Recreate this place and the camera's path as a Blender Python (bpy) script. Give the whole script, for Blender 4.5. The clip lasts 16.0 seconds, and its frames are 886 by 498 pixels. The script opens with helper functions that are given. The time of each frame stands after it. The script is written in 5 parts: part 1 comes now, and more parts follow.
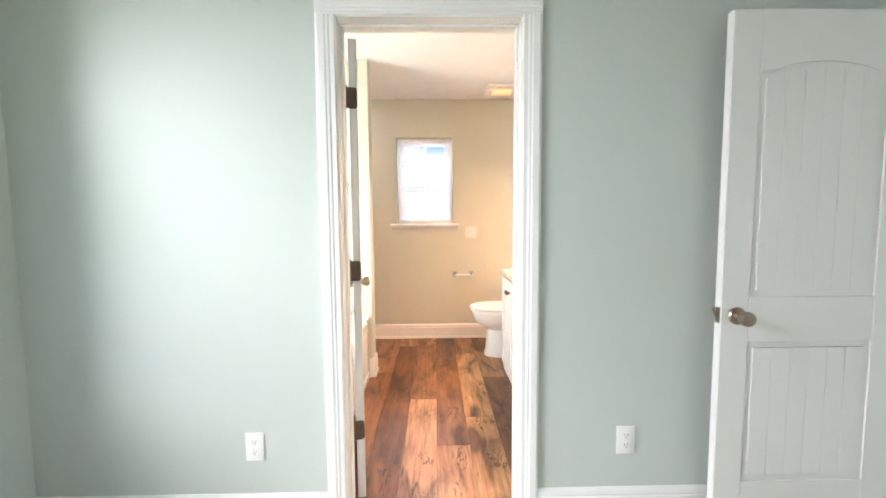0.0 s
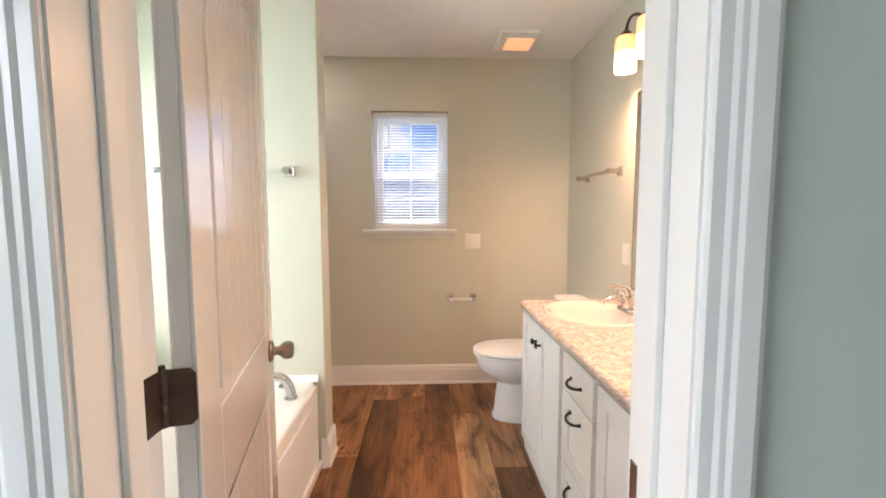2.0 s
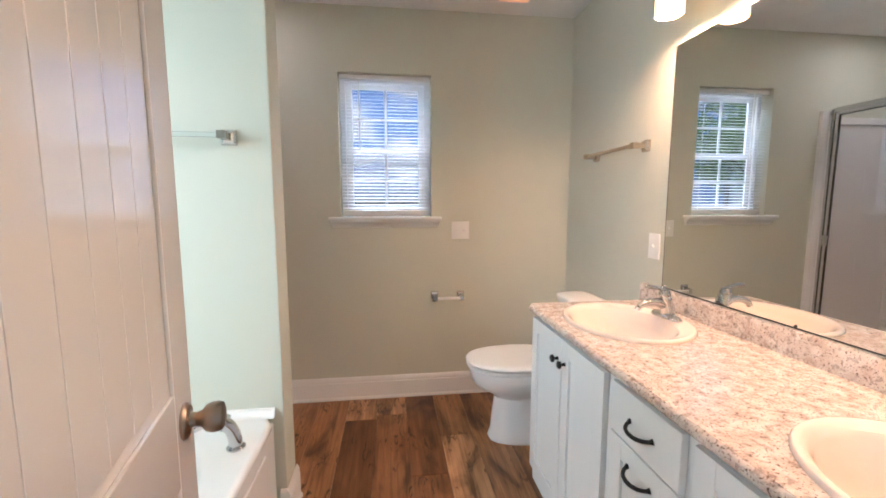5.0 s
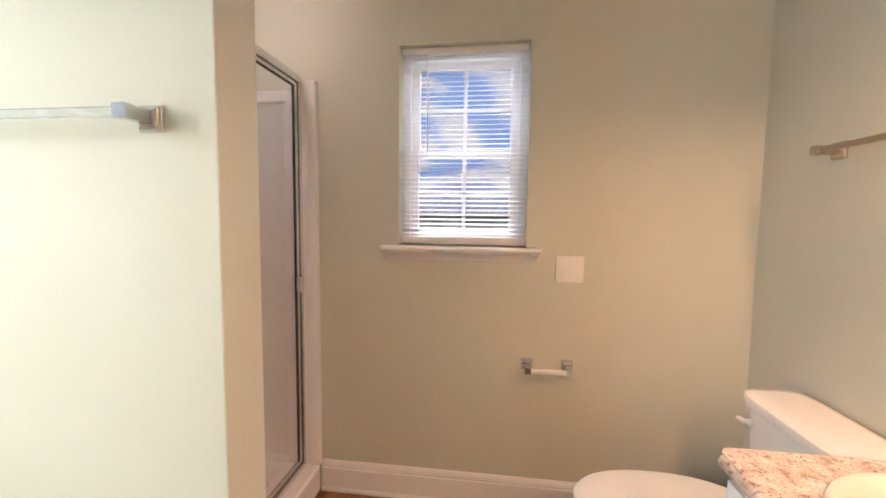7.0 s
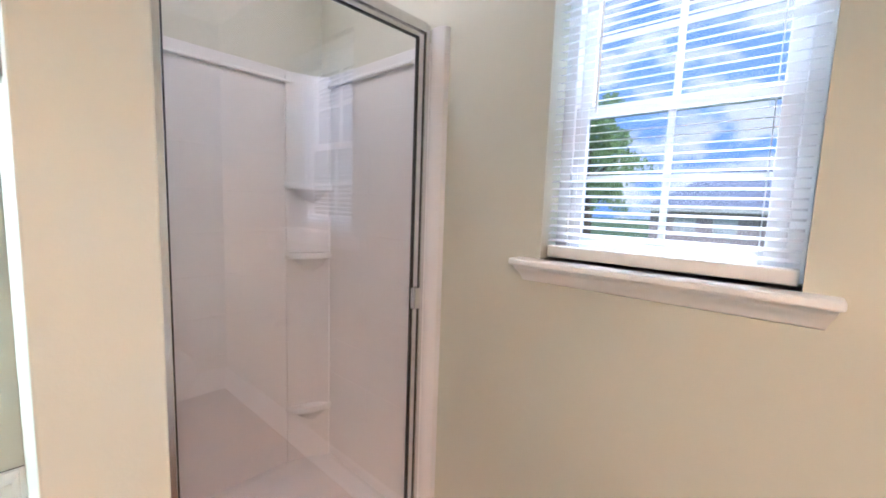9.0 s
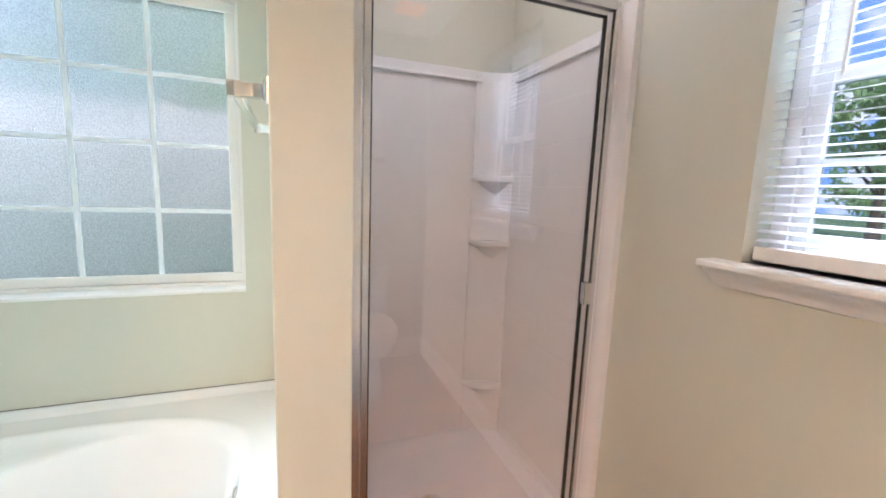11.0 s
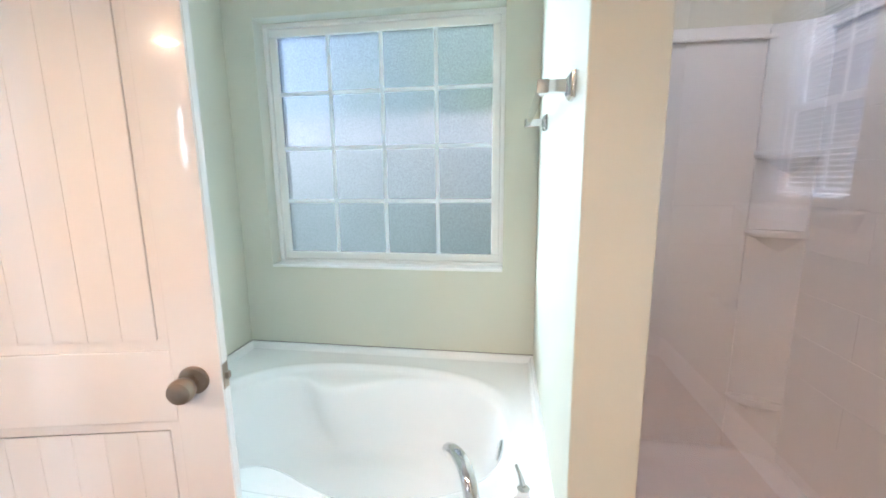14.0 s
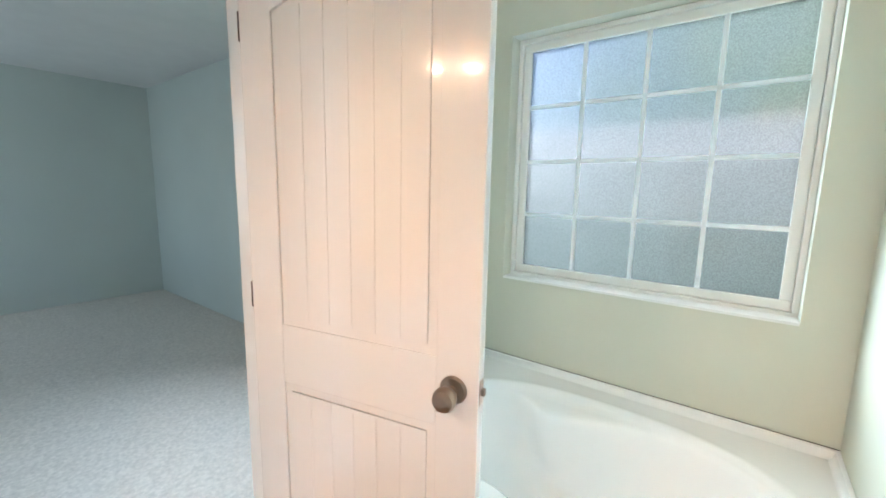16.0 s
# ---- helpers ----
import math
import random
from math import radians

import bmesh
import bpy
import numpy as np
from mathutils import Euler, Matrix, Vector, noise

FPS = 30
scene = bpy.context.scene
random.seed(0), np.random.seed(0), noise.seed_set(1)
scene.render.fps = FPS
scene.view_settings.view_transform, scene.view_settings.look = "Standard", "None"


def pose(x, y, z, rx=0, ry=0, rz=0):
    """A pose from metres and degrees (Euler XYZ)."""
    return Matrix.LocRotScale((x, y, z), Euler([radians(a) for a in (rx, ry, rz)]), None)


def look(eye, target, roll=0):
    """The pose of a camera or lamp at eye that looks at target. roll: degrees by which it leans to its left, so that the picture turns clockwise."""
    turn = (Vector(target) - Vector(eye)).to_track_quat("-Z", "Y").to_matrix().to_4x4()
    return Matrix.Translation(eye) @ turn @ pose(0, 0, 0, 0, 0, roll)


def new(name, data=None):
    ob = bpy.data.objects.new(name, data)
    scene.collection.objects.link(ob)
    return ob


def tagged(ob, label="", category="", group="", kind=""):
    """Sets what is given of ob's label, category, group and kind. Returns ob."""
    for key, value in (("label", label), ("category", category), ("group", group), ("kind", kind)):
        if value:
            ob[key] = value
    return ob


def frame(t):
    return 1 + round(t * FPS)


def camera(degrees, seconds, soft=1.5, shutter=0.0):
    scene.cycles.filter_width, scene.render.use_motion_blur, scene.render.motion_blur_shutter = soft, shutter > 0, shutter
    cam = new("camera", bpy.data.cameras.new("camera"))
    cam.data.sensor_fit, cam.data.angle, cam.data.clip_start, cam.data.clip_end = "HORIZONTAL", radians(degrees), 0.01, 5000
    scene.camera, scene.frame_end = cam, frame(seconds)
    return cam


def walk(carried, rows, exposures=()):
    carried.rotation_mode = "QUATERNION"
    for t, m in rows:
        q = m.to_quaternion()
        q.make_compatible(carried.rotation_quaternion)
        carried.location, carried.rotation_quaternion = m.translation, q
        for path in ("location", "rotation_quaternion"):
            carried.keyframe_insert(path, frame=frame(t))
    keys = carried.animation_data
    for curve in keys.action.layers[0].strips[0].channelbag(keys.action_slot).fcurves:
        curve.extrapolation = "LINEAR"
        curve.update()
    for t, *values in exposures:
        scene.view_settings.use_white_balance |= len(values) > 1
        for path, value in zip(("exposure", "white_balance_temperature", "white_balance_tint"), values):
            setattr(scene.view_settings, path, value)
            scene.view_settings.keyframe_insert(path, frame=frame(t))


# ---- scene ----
cam = camera(95.4, 16.0, soft=1.8)
PATH = [
    (0, look((0.565, 0.867, 1.231), (0.601, 2.861, 1.081), -0.4)),
    (0.5, look((0.603, 1.201, 1.254), (0.648, 3.196, 1.115), -0.1)),
    (1, look((0.583, 1.52, 1.258), (0.62, 3.517, 1.151), 0)),
    (1.5, look((0.595, 1.8, 1.266), (0.616, 3.796, 1.142), 0.2)),
    (2, look((0.589, 1.99, 1.276), (0.664, 3.982, 1.115), -0.1)),
    (2.5, look((0.522, 2.119, 1.298), (0.752, 4.096, 1.103), -0.1)),
    (3, look((0.458, 2.233, 1.295), (0.857, 4.181, 1.08), -0.2)),
    (5.5, look((0.512, 2.6, 1.26), (0.622, 4.584, 1.036), 0.2)),
    (6, look((0.537, 2.818, 1.27), (0.469, 4.81, 1.106), 0.5)),
    (6.5, look((0.555, 3.037, 1.288), (0.378, 5.023, 1.13), 0.5)),
    (7, look((0.617, 3.269, 1.305), (0.354, 5.245, 1.149), 0.7)),
    (7.5, look((0.708, 3.478, 1.291), (0.255, 5.418, 1.106), 0.7)),
    (8, look((0.704, 3.685, 1.306), (0.01, 5.552, 1.119), 1)),
    (8.5, look((0.69, 3.834, 1.289), (-0.327, 5.546, 1.102), 1.9)),
    (9, look((0.739, 4.008, 1.323), (-0.589, 5.488, 1.107), 2)),
    (11.5, look((0.814, 4.06, 1.317), (-1.092, 4.592, 1.03), 2.1)),
    (12, look((0.816, 4.013, 1.306), (-1.13, 4.371, 1.019), 1.7)),
    (12.5, look((0.831, 3.962, 1.309), (-1.135, 4.166, 1.004), 1)),
    (13, look((0.841, 3.941, 1.302), (-1.133, 3.987, 0.988), 0.4)),
    (13.5, look((0.845, 3.913, 1.305), (-1.124, 3.792, 0.974), -0.2)),
    (14, look((0.851, 3.885, 1.306), (-1.095, 3.582, 0.962), -0.6)),
    (14.5, look((0.85, 3.856, 1.308), (-1.049, 3.341, 0.952), -0.6)),
    (15, look((0.836, 3.808, 1.307), (-0.984, 3.061, 0.949), -0.2)),
    (15.5, look((0.827, 3.751, 1.306), (-0.885, 2.77, 0.976), 0.5)),
    (16, look((0.813, 3.698, 1.32), (-0.765, 2.506, 1.025), 1.1)),
]
EXPOSURES = [(0, 1.4, 6400, 14), (0.5, 1.15, 6500, 13), (1, 0.95, 6500, 14), (1.5, 0.88, 6400, 14), (2, 0.68, 6150, 13), (3, 0.52, 5800, 11), (5.5, 0.40, 5450, 10),
             (7, 0.48, 6450, 17), (8, 0.9, 5650, 14), (9, 0.97, 5250, 10), (11.5, 0.93, 5450, 11), (13.5, 0.9, 5200, 10), (15, 0.78, 5250, 7), (16, 0.82, 5400, 7)]
walk(cam, PATH, EXPOSURES)

# ---- plan (metres) ----
FZ = -0.025                   # floor level
YA, YB = 2.44, 2.565          # bedroom face and bathroom face of the door wall
YF = 5.06                     # window wall of the bathroom
XR = 1.668                    # mirror wall
XL = -1.0                     # tub wall with the frosted window
XP, YP0, YP1 = 0.058, 4.025, 4.165   # partition between tub and shower
CEIL = 2.44
DX0, DX1, DZ = 0.2, 0.895, 1.985     # clear door opening
BX0, BX1, BY0 = -1.05, 2.42, -2.2    # bedroom

# ---- world, sun, large lights ----
world = bpy.data.worlds.new("sky")
scene.world = world
world.use_nodes = True
wn = world.node_tree.nodes
sky = wn.new("ShaderNodeTexSky")
sky.sky_type = "NISHITA"
sky.sun_disc = False
sky.sun_elevation, sky.sun_rotation = radians(44), radians(125)
world.node_tree.links.new(sky.outputs[0], wn["Background"].inputs[0])
wn["Background"].inputs[1].default_value = 0.15


def lamp(name, kind, matrix, power, colour, **props):
    data = bpy.data.lights.new(name, kind)
    data.energy, data.color = power, colour
    for key, value in props.items():
        if key == "size":
            data.shape = "RECTANGLE"
            data.size, data.size_y = value
        elif key == "angle":
            data.angle = value
        elif key == "radius":
            data.shadow_soft_size = value
        elif key == "spread":
            data.spread = value
    ob = new(name, data)
    ob.matrix_world = matrix
    return ob


lamp("sun", "SUN", look((14, -6, 13), (0, 4, 0)), 5.0, (1, 0.95, 0.88), angle=radians(0.5))
# skylight through the small bathroom and unseen left bedroom windows; rear bedroom fill added


def ramp_node(n, l, fac, stops):
    r = n.new("ShaderNodeValToRGB")
    e = r.color_ramp.elements
    while len(e) < len(stops):
        e.new(0.5)
    for el, (p, c) in zip(e, stops):
        el.position, el.color = p, (*c, 1)
    l.new(fac, r.inputs["Fac"])
    return r.outputs["Color"]


def map_range(n, l, value, a, b):
    mr = n.new("ShaderNodeMapRange")
    mr.inputs["From Min"].default_value, mr.inputs["From Max"].default_value = a, b
    l.new(value, mr.inputs["Value"])
    return mr.outputs[0]


def yard_light(data):
    """Daylight of the side yard in the frosted window: sky and trees over a pale neighbour wall and the lawn."""
    data.use_nodes = True
    n, l = data.node_tree.nodes, data.node_tree.links
    geo, xyz = n.new("ShaderNodeNewGeometry"), n.new("ShaderNodeSeparateXYZ")
    noise = n.new("ShaderNodeTexNoise")
    noise.inputs["Scale"].default_value, noise.inputs["Detail"].default_value = 3.2, 4
    l.new(geo.outputs["Position"], noise.inputs["Vector"])
    l.new(geo.outputs["Position"], xyz.inputs[0])
    wob = n.new("ShaderNodeMath")
    wob.operation = "MULTIPLY_ADD"
    wob.inputs[1].default_value = 0.9
    l.new(noise.outputs["Fac"], wob.inputs[0])
    l.new(xyz.outputs["Y"], wob.inputs[2])
    up = map_range(n, l, xyz.outputs["Z"], 0.80, 2.10)
    along = map_range(n, l, wob.outputs[0], 3.15, 4.25)
    left = ramp_node(n, l, up, [(0.0, (0.58, 0.66, 0.60)), (0.28, (0.64, 0.72, 0.66)), (0.33, (0.80, 0.84, 0.78)), (0.48, (0.84, 0.86, 0.80)), (0.52, (0.94, 0.93, 0.89)), (0.60, (0.90, 0.91, 0.92)), (0.66, (0.56, 0.72, 0.90)), (1.0, (0.42, 0.62, 1.0))])
    right = ramp_node(n, l, up, [(0.0, (0.33, 0.39, 0.32)), (0.27, (0.39, 0.45, 0.38)), (0.33, (0.57, 0.59, 0.52)), (0.48, (0.68, 0.68, 0.61)), (0.52, (0.93, 0.90, 0.83)), (0.60, (0.87, 0.85, 0.78)), (0.645, (0.50, 0.59, 0.43)), (0.78, (0.58, 0.69, 0.48)), (1.0, (0.72, 0.83, 0.62))])
    mx = n.new("ShaderNodeMix")
    mx.data_type = "RGBA"
    l.new(along, mx.inputs["Factor"])
    l.new(left, mx.inputs["A"])
    l.new(right, mx.inputs["B"])
    l.new(mx.outputs["Result"], n["Emission"].inputs["Color"])


TWX, TWY0, TWY1, TWZ0, TWZ1 = XL - 0.140, 2.745, 3.850, 0.905, 2.015
yard = lamp("tub_window_daylight", "AREA", look((TWX, (TWY0 + TWY1) / 2, (TWZ0 + TWZ1) / 2), (0, (TWY0 + TWY1) / 2, (TWZ0 + TWZ1) / 2)), 46, (1, 1, 1), size=(TWY1 - TWY0, TWZ1 - TWZ0))
yard_light(yard.data)
lamp("small_window_skylight", "AREA", look((0.46, 6.4, 3.0), (0.46, 4.0, 1.2)), 190, (0.92, 0.97, 1.0), size=(1.2, 1.0))
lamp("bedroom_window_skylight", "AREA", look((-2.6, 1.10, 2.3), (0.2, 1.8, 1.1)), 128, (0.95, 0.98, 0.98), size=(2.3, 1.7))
# added fill lamp, brightens the bedroom as seen back through the doorway
lamp("bedroom_rear_fill", "AREA", look((BX1 + 0.12, -1.3, 1.45), (0, -1.3, 1.40)), 9, (0.93, 0.98, 1.0), size=(0.95, 1.25))

# bulbs of the vanity lamps and of the shower's ceiling light
for yc in (3.83, 2.915):
    for side in (-1, 1):
        lamp("vanity_bulb", "AREA", look((XR - 0.14, yc + 0.1 * side, 1.970), (XR - 0.14, yc + 0.1 * side + 0.001, 0)), 5.8, (1.0, 0.57, 0.33), size=(0.058, 0.058))
lamp("shower_bulb", "AREA", look((-0.42, 4.62, CEIL - 0.012), (-0.42, 4.62, 0)), 2.5, (1.0, 0.82, 0.74), size=(0.11, 0.11))


# ---- materials ----
def mat(name, colour, rough=0.5, metal=0.0, var=0.06, scale=6.0, bump=0.0, bump_scale=120.0, coat=0.0, rough_var=0.0, spec=0.5):
    """Painted or plain surface: base colour with faint large stains, fine grain in the relief."""
    m = bpy.data.materials.new(name)
    m.use_nodes = True
    n, l = m.node_tree.nodes, m.node_tree.links
    b = n["Principled BSDF"]
    b.inputs["Roughness"].default_value = rough
    b.inputs["Metallic"].default_value = metal
    b.inputs["Coat Weight"].default_value = coat
    b.inputs["Coat Roughness"].default_value = 0.08
    b.inputs["Specular IOR Level"].default_value = spec
    b.inputs["Base Color"].default_value = (*colour, 1)
    tc = n.new("ShaderNodeTexCoord")
    if var:
        t = n.new("ShaderNodeTexNoise")
        t.inputs["Scale"].default_value, t.inputs["Detail"].default_value = scale, 6
        l.new(tc.outputs["Object"], t.inputs["Vector"])
        r = n.new("ShaderNodeValToRGB")
        r.color_ramp.elements[0].position, r.color_ramp.elements[1].position = 0.3, 0.7
        r.color_ramp.elements[0].color = (*[max(0, c * (1 - var)) for c in colour], 1)
        r.color_ramp.elements[1].color = (*[min(1, c * (1 + var)) for c in colour], 1)
        l.new(t.outputs["Fac"], r.inputs["Fac"])
        l.new(r.outputs["Color"], b.inputs["Base Color"])
        if rough_var:
            mr = n.new("ShaderNodeMapRange")
            mr.inputs["To Min"].default_value, mr.inputs["To Max"].default_value = rough - rough_var, rough + rough_var
            l.new(t.outputs["Fac"], mr.inputs["Value"])
            l.new(mr.outputs["Result"], b.inputs["Roughness"])
    if bump:
        t2 = n.new("ShaderNodeTexNoise")
        t2.inputs["Scale"].default_value, t2.inputs["Detail"].default_value = bump_scale, 4
        l.new(tc.outputs["Object"], t2.inputs["Vector"])
        bp = n.new("ShaderNodeBump")
        bp.inputs["Strength"].default_value, bp.inputs["Distance"].default_value = bump, 0.002
        l.new(t2.outputs["Fac"], bp.inputs["Height"])
        l.new(bp.outputs["Normal"], b.inputs["Normal"])
    return m


def glass(name, tint, rough=0.0, relief=0.0, relief_scale=200.0, stretch=1.0, ior=1.45):
    m = bpy.data.materials.new(name)
    m.use_nodes = True
    n, l = m.node_tree.nodes, m.node_tree.links
    b = n["Principled BSDF"]
    b.inputs["Base Color"].default_value = (*tint, 1)
    b.inputs["Roughness"].default_value = rough
    b.inputs["Transmission Weight"].default_value = 1.0
    b.inputs["IOR"].default_value = ior
    if relief:
        tc = n.new("ShaderNodeTexCoord")
        mp = n.new("ShaderNodeMapping")
        mp.inputs["Scale"].default_value = (1, 1, stretch)
        l.new(tc.outputs["Object"], mp.inputs["Vector"])
        t = n.new("ShaderNodeTexNoise")
        t.inputs["Scale"].default_value, t.inputs["Detail"].default_value = relief_scale, 3
        l.new(mp.outputs["Vector"], t.inputs["Vector"])
        bp = n.new("ShaderNodeBump")
        bp.inputs["Strength"].default_value, bp.inputs["Distance"].default_value = relief, 0.004
        l.new(t.outputs["Fac"], bp.inputs["Height"])
        l.new(bp.outputs["Normal"], b.inputs["Normal"])
    return m


def glow(name, colour, strength, base=(0.9, 0.85, 0.8)):
    m = mat(name, base, 0.4, var=0)
    b = m.node_tree.nodes["Principled BSDF"]
    b.inputs["Emission Color"].default_value = (*colour, 1)
    b.inputs["Emission Strength"].default_value = strength
    return m


def wood_floor():
    """Rustic plank vinyl: each plank its own tone, long grain, dark cracks and knots."""
    m = bpy.data.materials.new("rustic_wood_plank")
    m.use_nodes = True
    n, l = m.node_tree.nodes, m.node_tree.links
    b = n["Principled BSDF"]
    tc, info = n.new("ShaderNodeTexCoord"), n.new("ShaderNodeObjectInfo")
    comb = n.new("ShaderNodeCombineXYZ")
    k = n.new("ShaderNodeMath")
    k.operation = "MULTIPLY"
    k.inputs[1].default_value = 37.0
    l.new(info.outputs["Random"], k.inputs[0])
    for i in range(3):
        l.new(k.outputs[0], comb.inputs[i])
    add = n.new("ShaderNodeVectorMath")
    add.operation = "ADD"
    l.new(tc.outputs["Object"], add.inputs[0])
    l.new(comb.outputs[0], add.inputs[1])

    def noise_tex(sx, sy, scale, detail, dist=0.0):
        mp = n.new("ShaderNodeMapping")
        mp.inputs["Scale"].default_value = (sx, sy, 1)
        l.new(add.outputs[0], mp.inputs["Vector"])
        t = n.new("ShaderNodeTexNoise")
        t.inputs["Scale"].default_value, t.inputs["Detail"].default_value, t.inputs["Distortion"].default_value = scale, detail, dist
        l.new(mp.outputs["Vector"], t.inputs["Vector"])
        return t.outputs["Fac"]

    def ramp(fac, stops):
        r = n.new("ShaderNodeValToRGB")
        e = r.color_ramp.elements
        while len(e) < len(stops):
            e.new(0.5)
        for el, (p, c) in zip(e, stops):
            el.position, el.color = p, (*c, 1)
        l.new(fac, r.inputs["Fac"])
        return r.outputs["Color"]

    def mix(kind, fac, a, c):
        x = n.new("ShaderNodeMix")
        x.data_type, x.blend_type = "RGBA", kind
        x.inputs["Factor"].default_value = fac
        l.new(a, x.inputs["A"])
        l.new(c, x.inputs["B"])
        return x.outputs["Result"]

    tone = ramp(info.outputs["Random"], [(0.0, (0.15, 0.062, 0.024)), (0.35, (0.24, 0.105, 0.042)), (0.65, (0.40, 0.200, 0.086)), (1.0, (0.60, 0.36, 0.185))])
    broad = ramp(noise_tex(3.2, 0.9, 2.6, 5, 1.0), [(0.32, (0.26, 0.20, 0.17)), (0.46, (0.78, 0.73, 0.69)), (0.72, (1.25, 1.25, 1.25))])
    grain = ramp(noise_tex(26, 1.0, 3.0, 8, 0.5), [(0.32, (0.60, 0.56, 0.52)), (0.62, (1.12, 1.12, 1.12))])
    crack = ramp(noise_tex(8, 1.6, 2.0, 7, 1.8), [(0.472, (1, 1, 1)), (0.495, (0.12, 0.085, 0.07)), (0.505, (0.12, 0.085, 0.07)), (0.528, (1, 1, 1))])
    patch = ramp(noise_tex(5, 2.2, 2.0, 3), [(0.40, (0, 0, 0)), (0.47, (1, 1, 1))])
    crack_here = n.new("ShaderNodeMix")
    crack_here.data_type = "RGBA"
    l.new(patch, crack_here.inputs["Factor"])
    crack_here.inputs["B"].default_value = (1, 1, 1, 1)
    l.new(crack, crack_here.inputs["A"])
    c = mix("MULTIPLY", 1.0, tone, broad)
    c = mix("MULTIPLY", 0.85, c, grain)
    c = mix("MULTIPLY", 1.0, c, crack_here.outputs["Result"])
    l.new(c, b.inputs["Base Color"])
    b.inputs["Roughness"].default_value = 0.38
    bp = n.new("ShaderNodeBump")
    bp.inputs["Strength"].default_value, bp.inputs["Distance"].default_value = 0.25, 0.001
    l.new(noise_tex(40, 2.0, 4.0, 6), bp.inputs["Height"])
    l.new(bp.outputs["Normal"], b.inputs["Normal"])
    return m


def laminate():
    """Beige granite-look laminate with grey and dark speckles."""
    m = bpy.data.materials.new("speckled_laminate")
    m.use_nodes = True
    n, l = m.node_tree.nodes, m.node_tree.links
    b = n["Principled BSDF"]
    tc = n.new("ShaderNodeTexCoord")

    def blotch(scale, stops, detail=3, dist=0.3):
        t = n.new("ShaderNodeTexNoise")
        t.inputs["Scale"].default_value, t.inputs["Detail"].default_value, t.inputs["Distortion"].default_value = scale, detail, dist
        l.new(tc.outputs["Object"], t.inputs["Vector"])
        r = n.new("ShaderNodeValToRGB")
        e = r.color_ramp.elements
        while len(e) < len(stops):
            e.new(0.5)
        for el, (p, c) in zip(e, stops):
            el.position, el.color = p, (*c, 1)
        l.new(t.outputs["Fac"], r.inputs["Fac"])
        return r.outputs["Color"]

    base = blotch(26, [(0.3, (0.54, 0.42, 0.35)), (0.5, (0.66, 0.56, 0.48)), (0.7, (0.76, 0.69, 0.63))])
    grey = blotch(60, [(0.54, (1, 1, 1)), (0.62, (0.68, 0.66, 0.65))], 5)
    dark = blotch(105, [(0.63, (1, 1, 1)), (0.67, (0.34, 0.27, 0.24))], 3)
    fine = blotch(210, [(0.60, (1, 1, 1)), (0.66, (0.42, 0.34, 0.29))], 2)
    out = base
    for layer in (grey, dark, fine):
        x = n.new("ShaderNodeMix")
        x.data_type, x.blend_type = "RGBA", "MULTIPLY"
        x.inputs["Factor"].default_value = 1.0
        l.new(out, x.inputs["A"])
        l.new(layer, x.inputs["B"])
        out = x.outputs["Result"]
    l.new(out, b.inputs["Base Color"])
    b.inputs["Roughness"].default_value = 0.13
    return m


def sky_card():
    m = bpy.data.materials.new("cloudy_blue_sky")
    m.use_nodes = True
    n, l = m.node_tree.nodes, m.node_tree.links
    n.remove(n["Principled BSDF"])
    tc, mp = n.new("ShaderNodeTexCoord"), n.new("ShaderNodeMapping")
    mp.inputs["Scale"].default_value = (0.035, 0.035, 0.06)
    l.new(tc.outputs["Object"], mp.inputs["Vector"])
    t = n.new("ShaderNodeTexNoise")
    t.inputs["Scale"].default_value, t.inputs["Detail"].default_value = 2.2, 7
    l.new(mp.outputs["Vector"], t.inputs["Vector"])
    r = n.new("ShaderNodeValToRGB")
    r.color_ramp.elements[0].position, r.color_ramp.elements[1].position = 0.45, 0.56
    r.color_ramp.elements[0].color, r.color_ramp.elements[1].color = (0.32, 0.52, 0.95, 1), (1.0, 1.0, 1.0, 1)
    l.new(t.outputs["Fac"], r.inputs["Fac"])
    e = n.new("ShaderNodeEmission")
    e.inputs["Strength"].default_value = 1.3
    l.new(r.outputs["Color"], e.inputs["Color"])
    l.new(e.outputs[0], n["Material Output"].inputs["Surface"])
    return m


def translucent(m, colour, share):
    """Let part of the light through a thin plastic."""
    n, l = m.node_tree.nodes, m.node_tree.links
    tr, mx = n.new("ShaderNodeBsdfTranslucent"), n.new("ShaderNodeMixShader")
    tr.inputs["Color"].default_value = (*colour, 1)
    mx.inputs["Fac"].default_value = share
    l.new(n["Principled BSDF"].outputs[0], mx.inputs[1])
    l.new(tr.outputs[0], mx.inputs[2])
    l.new(mx.outputs[0], n["Material Output"].inputs["Surface"])
    return m


def lit_shade():
    """Opal glass lit by the bulb in its lower half, amber towards the socket."""
    m = mat("lit_opal_glass", (0.80, 0.66, 0.50), 0.35, var=0)
    n, l = m.node_tree.nodes, m.node_tree.links
    tc, xyz = n.new("ShaderNodeTexCoord"), n.new("ShaderNodeSeparateXYZ")
    l.new(tc.outputs["Object"], xyz.inputs[0])
    up = map_range(n, l, xyz.outputs["Z"], -0.125, 0.032)
    col = ramp_node(n, l, up, [(0.0, (0.85, 0.46, 0.16)), (0.18, (1.0, 0.66, 0.34)), (0.42, (1.0, 0.62, 0.28)), (0.60, (0.42, 0.16, 0.035)), (1.0, (0.30, 0.10, 0.02))])
    b = n["Principled BSDF"]
    l.new(col, b.inputs["Emission Color"])
    b.inputs["Emission Strength"].default_value = 2.6
    return m


